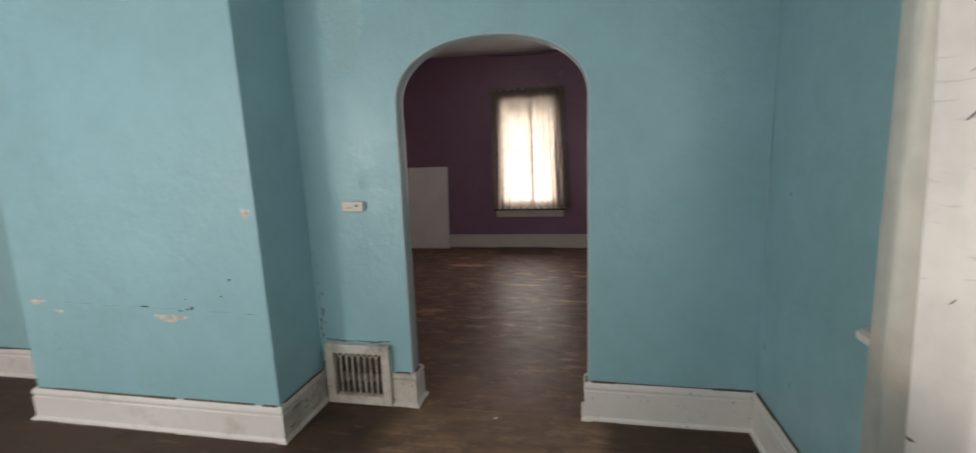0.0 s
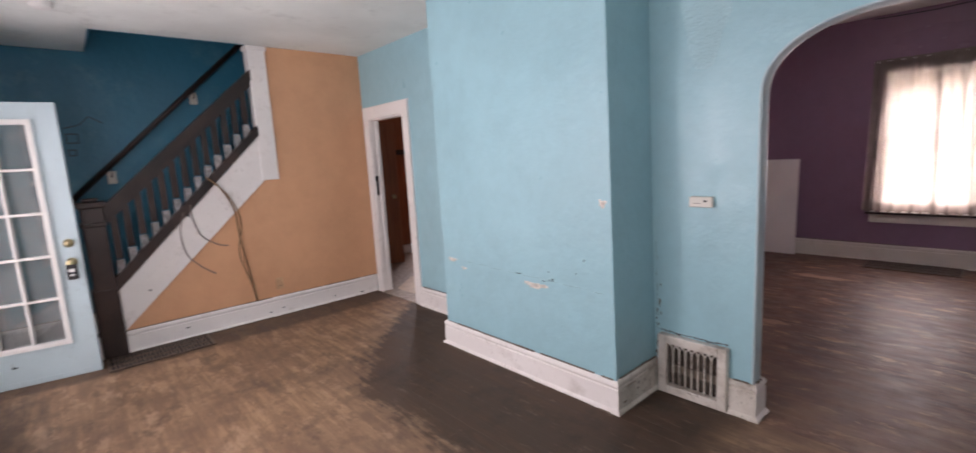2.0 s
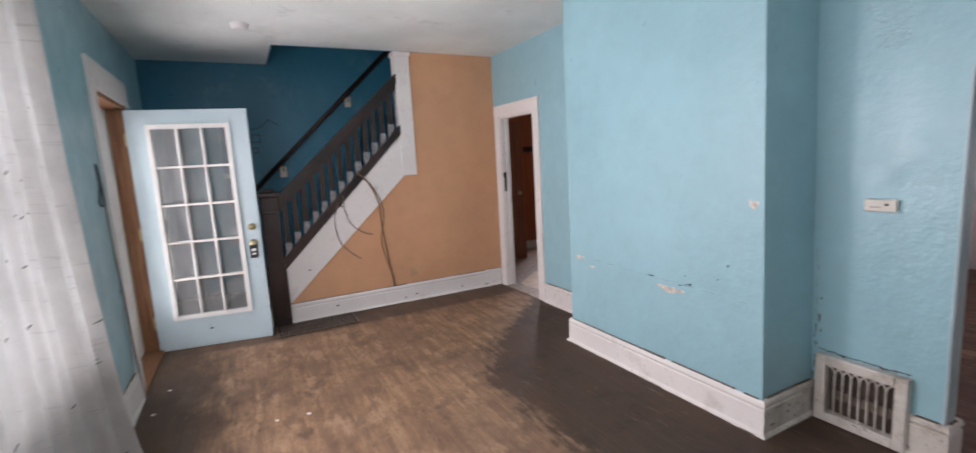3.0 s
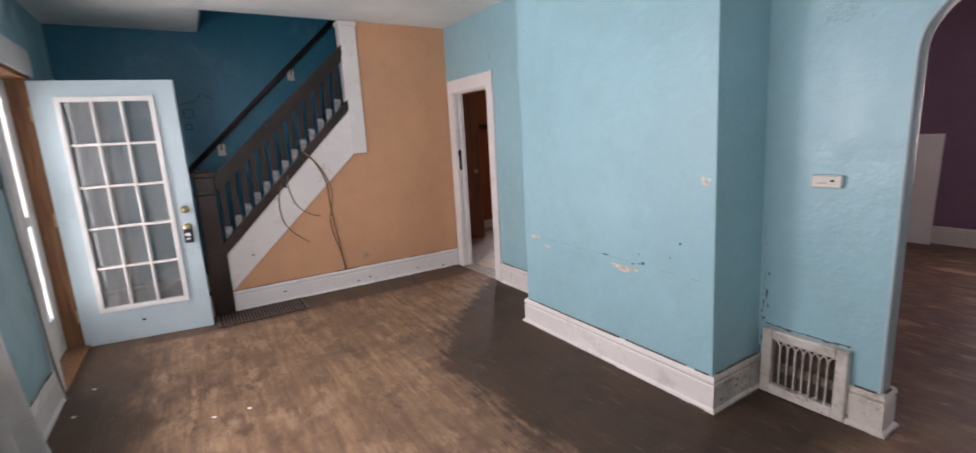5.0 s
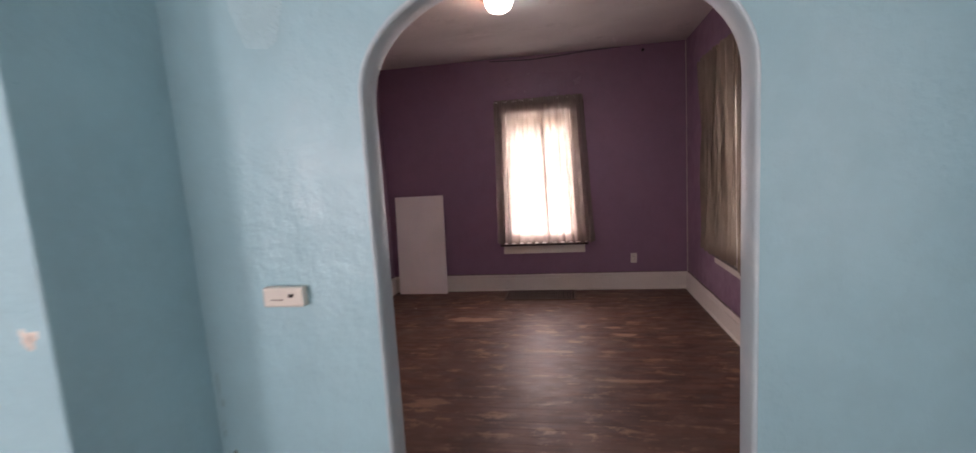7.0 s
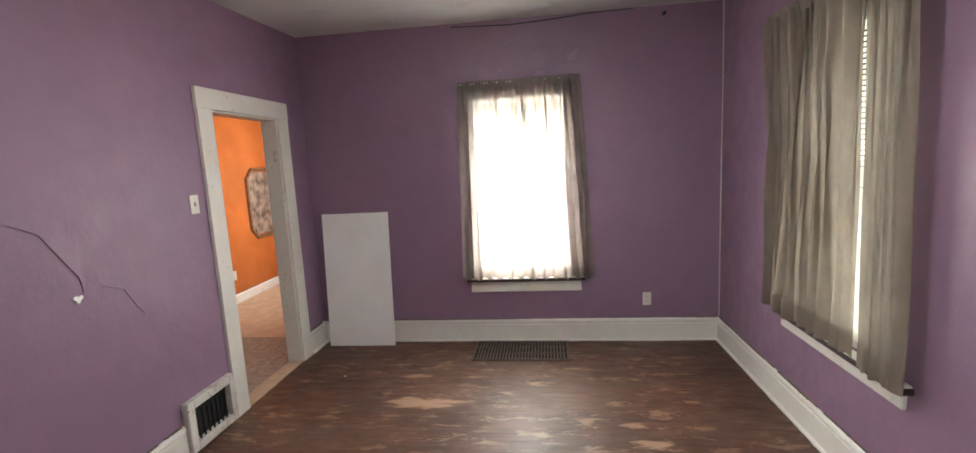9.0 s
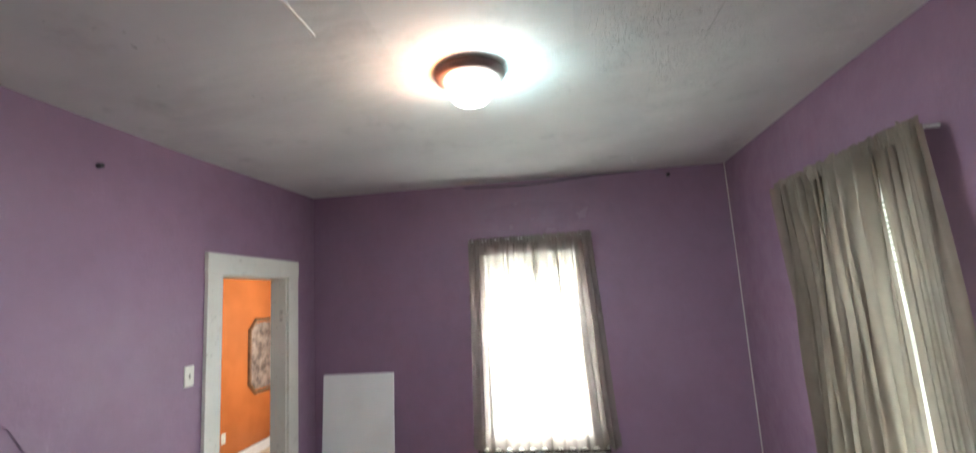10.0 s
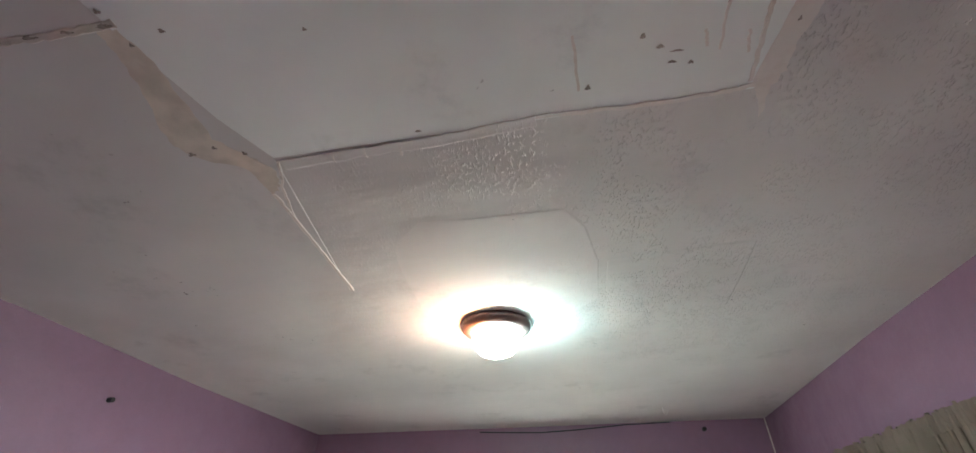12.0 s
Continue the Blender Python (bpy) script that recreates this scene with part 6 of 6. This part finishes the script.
for nm, outline, mat in (("ceiling_smooth_skim", [(0.22, PUR_S - 0.02), (0.12, 4.02)] + seam, CEIL),
                         ("ceiling_west_skim", [(PUR_W - 0.01, PUR_S - 0.02)] + seam[::-1] + [(-1.13, 4.77), (-1.82, 4.70), (PUR_W - 0.01, 4.62)], CEIL_WEST)):
    bm = prism(outline, "z", PURPLE_H - 0.0028, PURPLE_H + 0.03)
    for v in bm.verts:
        v.co.z += purple_slope(v.co.x, v.co.y)
    setting(nm, bm, mat, "smoother skimmed part of the ceiling", "ceiling")
# two later skim patches round the lamp, each with a feathered edge
for nm, outline, drop, mat in (("ceiling_patch_1", [(-0.98, 4.36), (-0.62, 4.385), (-0.30, 4.388), (-0.235, 4.50), (-0.185, 4.73), (-0.17, 5.05), (-0.70, 5.6), (-1.25, 5.3)], (-0.002, 0.0, 0.0007, 0.0006, 0.0007, -0.001, -0.003, -0.003), CEIL_MID),
                               ("ceiling_patch_2", [(-0.17, 4.728), (0.10, 4.700), (0.333, 4.680), (0.352, 4.95), (0.360, 5.20), (0.22, 5.48), (0.04, 5.67), (-0.30, 5.75), (-0.16, 5.06)], (0.0, 0.0012, 0.0026, 0.003, 0.0026, 0.0, -0.003, -0.003, -0.002), CEIL_ROUGH)):
    bm = bmesh.new()
    cx, cy = sum(p[0] for p in outline) / len(outline), sum(p[1] for p in outline) / len(outline)
    rim = [bm.verts.new((x, y, PURPLE_H + 0.002 + purple_slope(x, y))) for x, y in outline]
    low = [bm.verts.new((x + (cx - x) * 0.04, y + (cy - y) * 0.04, PURPLE_H - 0.0012 - d + purple_slope(x, y))) for (x, y), d in zip(outline, drop)]
    mid = bm.verts.new((cx, cy, PURPLE_H - 0.0024 + purple_slope(cx, cy)))
    for i in range(len(outline)):
        j = (i + 1) % len(outline)
        bm.faces.new((rim[i], rim[j], low[j], low[i]))
        bm.faces.new((low[i], low[j], mid))
    bm.faces.new(rim[::-1])
    bmesh.ops.recalc_face_normals(bm, faces=bm.faces[:])
    setting(nm, bm, mat, "patched piece of the stippled ceiling", "ceiling")
MOULD = plain("dark_mould", (0.27, 0.24, 0.21), 0.9, 0, 0.4, 60)
damp = plain("brown_damp_stain", (0.60, 0.545, 0.47), 0.8, 0, 0.16, 10)
for nm, outline, mat, lab in (
        ("trim_damp_stain", [(-1.19, 3.66), (-1.195, 3.74), (-1.225, 3.85), (-1.262, 3.95), (-1.235, 4.005), (-1.128, 4.074), (-1.117, 4.185), (-1.078, 4.15), (-1.060, 4.085), (-1.095, 4.03), (-1.150, 3.958), (-1.142, 3.83), (-1.135, 3.716), (-1.150, 3.66)], damp, "brown damp stain along the ceiling seam"),
        ("trim_seam_band", [(0.110, 3.997), (0.160, 4.108), (0.154, 4.022), (0.174, 3.982), (0.175, 3.912), (0.188, 3.837), (0.205, 3.72), (0.235, 3.58), (0.175, 3.58), (0.140, 3.80)], TAPE, "pale band of joint compound on the ceiling")):
    rng = random.Random(len(outline))
    ragged = []
    for (xa, ya), (xb, yb) in zip(outline, outline[1:] + outline[:1]):
        ragged += [(xa + (xb - xa) * k / 5 + rng.uniform(-0.005, 0.005), ya + (yb - ya) * k / 5 + rng.uniform(-0.005, 0.005)) for k in range(5)]
    bm = prism(ragged, "z", PURPLE_H - 0.0036, PURPLE_H + 0.02)
    for v in bm.verts:
        v.co.z += purple_slope(v.co.x, v.co.y)
    setting(nm, bm, mat, lab, "ceiling mark")

# mould spots and scrapes by the seams
for k, (x, y, ru, rz) in enumerate(((-1.158, 3.623, 0.012, 0.008), (-1.147, 3.696, 0.008, 0.007), (-1.068, 3.678, 0.010, 0.008), (-0.797, 3.719, 0.007, 0.006), (-1.232, 3.997, 0.018, 0.010), (-1.102, 4.015, 0.010, 0.012), (-1.164, 3.985, 0.012, 0.008),
                                    (-0.105, 3.874, 0.014, 0.008), (-0.069, 3.889, 0.022, 0.004), (-0.075, 3.916, 0.018, 0.005), (-0.035, 3.923, 0.010, 0.007), (-0.249, 3.954, 0.010, 0.012), (-0.653, 4.016, 0.012, 0.006), (0.158, 3.855, 0.006, 0.008),
                                    (-0.143, 3.844, 0.010, 0.010), (-1.17, 3.652, 0.030, 0.010), (-1.25, 3.652, 0.028, 0.008), (-1.33, 3.650, 0.032, 0.008), (-1.41, 3.648, 0.030, 0.007), (-1.50, 3.645, 0.030, 0.006))):
    blob("trim_mould", (x, y, PURPLE_H - 0.0040 + purple_slope(x, y)), (0, 0, -1), ru * 0.55, rz * 0.6, 0.0006, MOULD, "dark mould spot on the ceiling", 80 + k, None, "mould spot")
for k, (x, y, e) in enumerate(((-0.008, 3.889, 0.04), (0.02, 3.901, 0.14), (0.08, 3.918, 0.055), (-0.27, 3.96, 0.14))):
    tape("trim_scrape_%d" % (k + 1), [(x, y), (x - 0.012, y - e)], 0.006, 0.0012, 30 + k)

# ---- kitchen wall: a framed picture ----
pic = thing("framed_picture", (KX, 9.36, 0.76), "eight-sided brown wooden picture frame with a faded print", "picture")
PY, PZ, PW, PH, PC = 9.36, 1.22, 0.30, 0.46, 0.12
octo = [(PY - PW + PC, PZ - PH), (PY + PW - PC, PZ - PH), (PY + PW, PZ - PH + PC), (PY + PW, PZ + PH - PC), (PY + PW - PC, PZ + PH), (PY - PW + PC, PZ + PH), (PY - PW, PZ + PH - PC), (PY - PW, PZ - PH + PC)]
part("print", prism([(PY + (a - PY) * 0.88, PZ + (b - PZ) * 0.92) for a, b in octo], "x", KX, KX + 0.012), PRINT, pic, "faded floral print")
part("frame", tube(bmesh.new(), [(KX + 0.016, a, b) for a, b in octo + octo[:2]], 0.026, 8), PICFRAME, pic, "brown wooden frame")

# ---- floorboards ----


def boards(floor, x0, x1, y0, y1, width, material, seed, skip=None):
    """Strip floorboards along x, each a piece of its own on shared meshes."""
    rng = random.Random(seed)
    made = {}
    rows = round((y1 - y0) / width)
    width = (y1 - y0) / rows
    for r in range(rows):
        x = x0
        first = True
        while x < x1 - 0.01:
            length = rng.choice((1.2, 1.6, 2.0, 2.4, 2.8)) if not first else rng.choice((0.7, 1.2, 1.9, 2.4))
            first = False
            if x1 - (x + length) < 0.5:
                length = x1 - x
            key = round(length, 3)
            if key not in made:
                h = width / 2 - 0.0001
                bm = bmesh.new()
                v = [[bm.verts.new((a, s * (h - c), z)) for s, c, z in ((-1, 0, -0.02), (-1, 0, -0.0006), (-1, 0.0005, 0), (1, 0.0005, 0), (1, 0, -0.0006), (1, 0, -0.02))] for a in (0.0008, length - 0.0008)]
                for k in range(6):
                    m = (k + 1) % 6
                    bm.faces.new((v[0][k], v[0][m], v[1][m], v[1][k]))
                bm.faces.new(v[0][::-1]), bm.faces.new(v[1])
                bmesh.ops.recalc_face_normals(bm, faces=bm.faces[:])
                made[key] = mesh_of("floorboard", bm, material)
            b = new("floorboard", made[key])
            b.parent = floor
            b.location = (x, y0 + (r + 0.5) * width, rng.uniform(-0.0002, 0.0002))
            x += length


floor = setting("floor_blue_room", boxes((STAIR_X, BLUE_E, BLUE_S - 0.14, ARCH_Y, -0.05, -0.004)), UNDER, "worn strip wood floor, bare in the middle and dark painted round the edges", "floor")
boards(floor, STAIR_X, BLUE_E, BLUE_S, ARCH_Y, 0.079, FLOOR_A, 5)
floor = setting("floor_purple_room", boxes((PUR_W, PUR_E, ARCH_Y, PUR_N, -0.05, -0.004)), UNDER, "dark brown painted strip wood floor, scuffed through in streaks", "floor")
boards(floor, PUR_W, PUR_E, ARCH_Y, PUR_N, 0.079, FLOOR_P, 9)

# crumbs of paint and plaster on the floor
rng = random.Random(77)
spots = [(-0.212, 2.765), (-1.66, 2.375), (-2.875, 0.19), (-2.85, 0.37), (-3.75, -0.45), (-3.4, -0.5), (-1.93, 6.57)]
for x, y in spots:
    s = rng.uniform(0.006, 0.014)
    bm = boxes((-s, s, -s * 0.6, s * 0.6, 0, 0.003))
    for v in bm.verts:
        v.co += Vector((rng.uniform(-s, s) * 0.5, rng.uniform(-s, s) * 0.5, rng.uniform(0, 0.003)))
    bm.transform(Matrix.Translation((x, y, 0.0008)) @ Matrix.Rotation(rng.uniform(0, 6), 4, "Z"))
    solid("paint_flake", bm, WHITE, "small flake of white paint on the floor", "debris", base=(x, y, 0.0008))
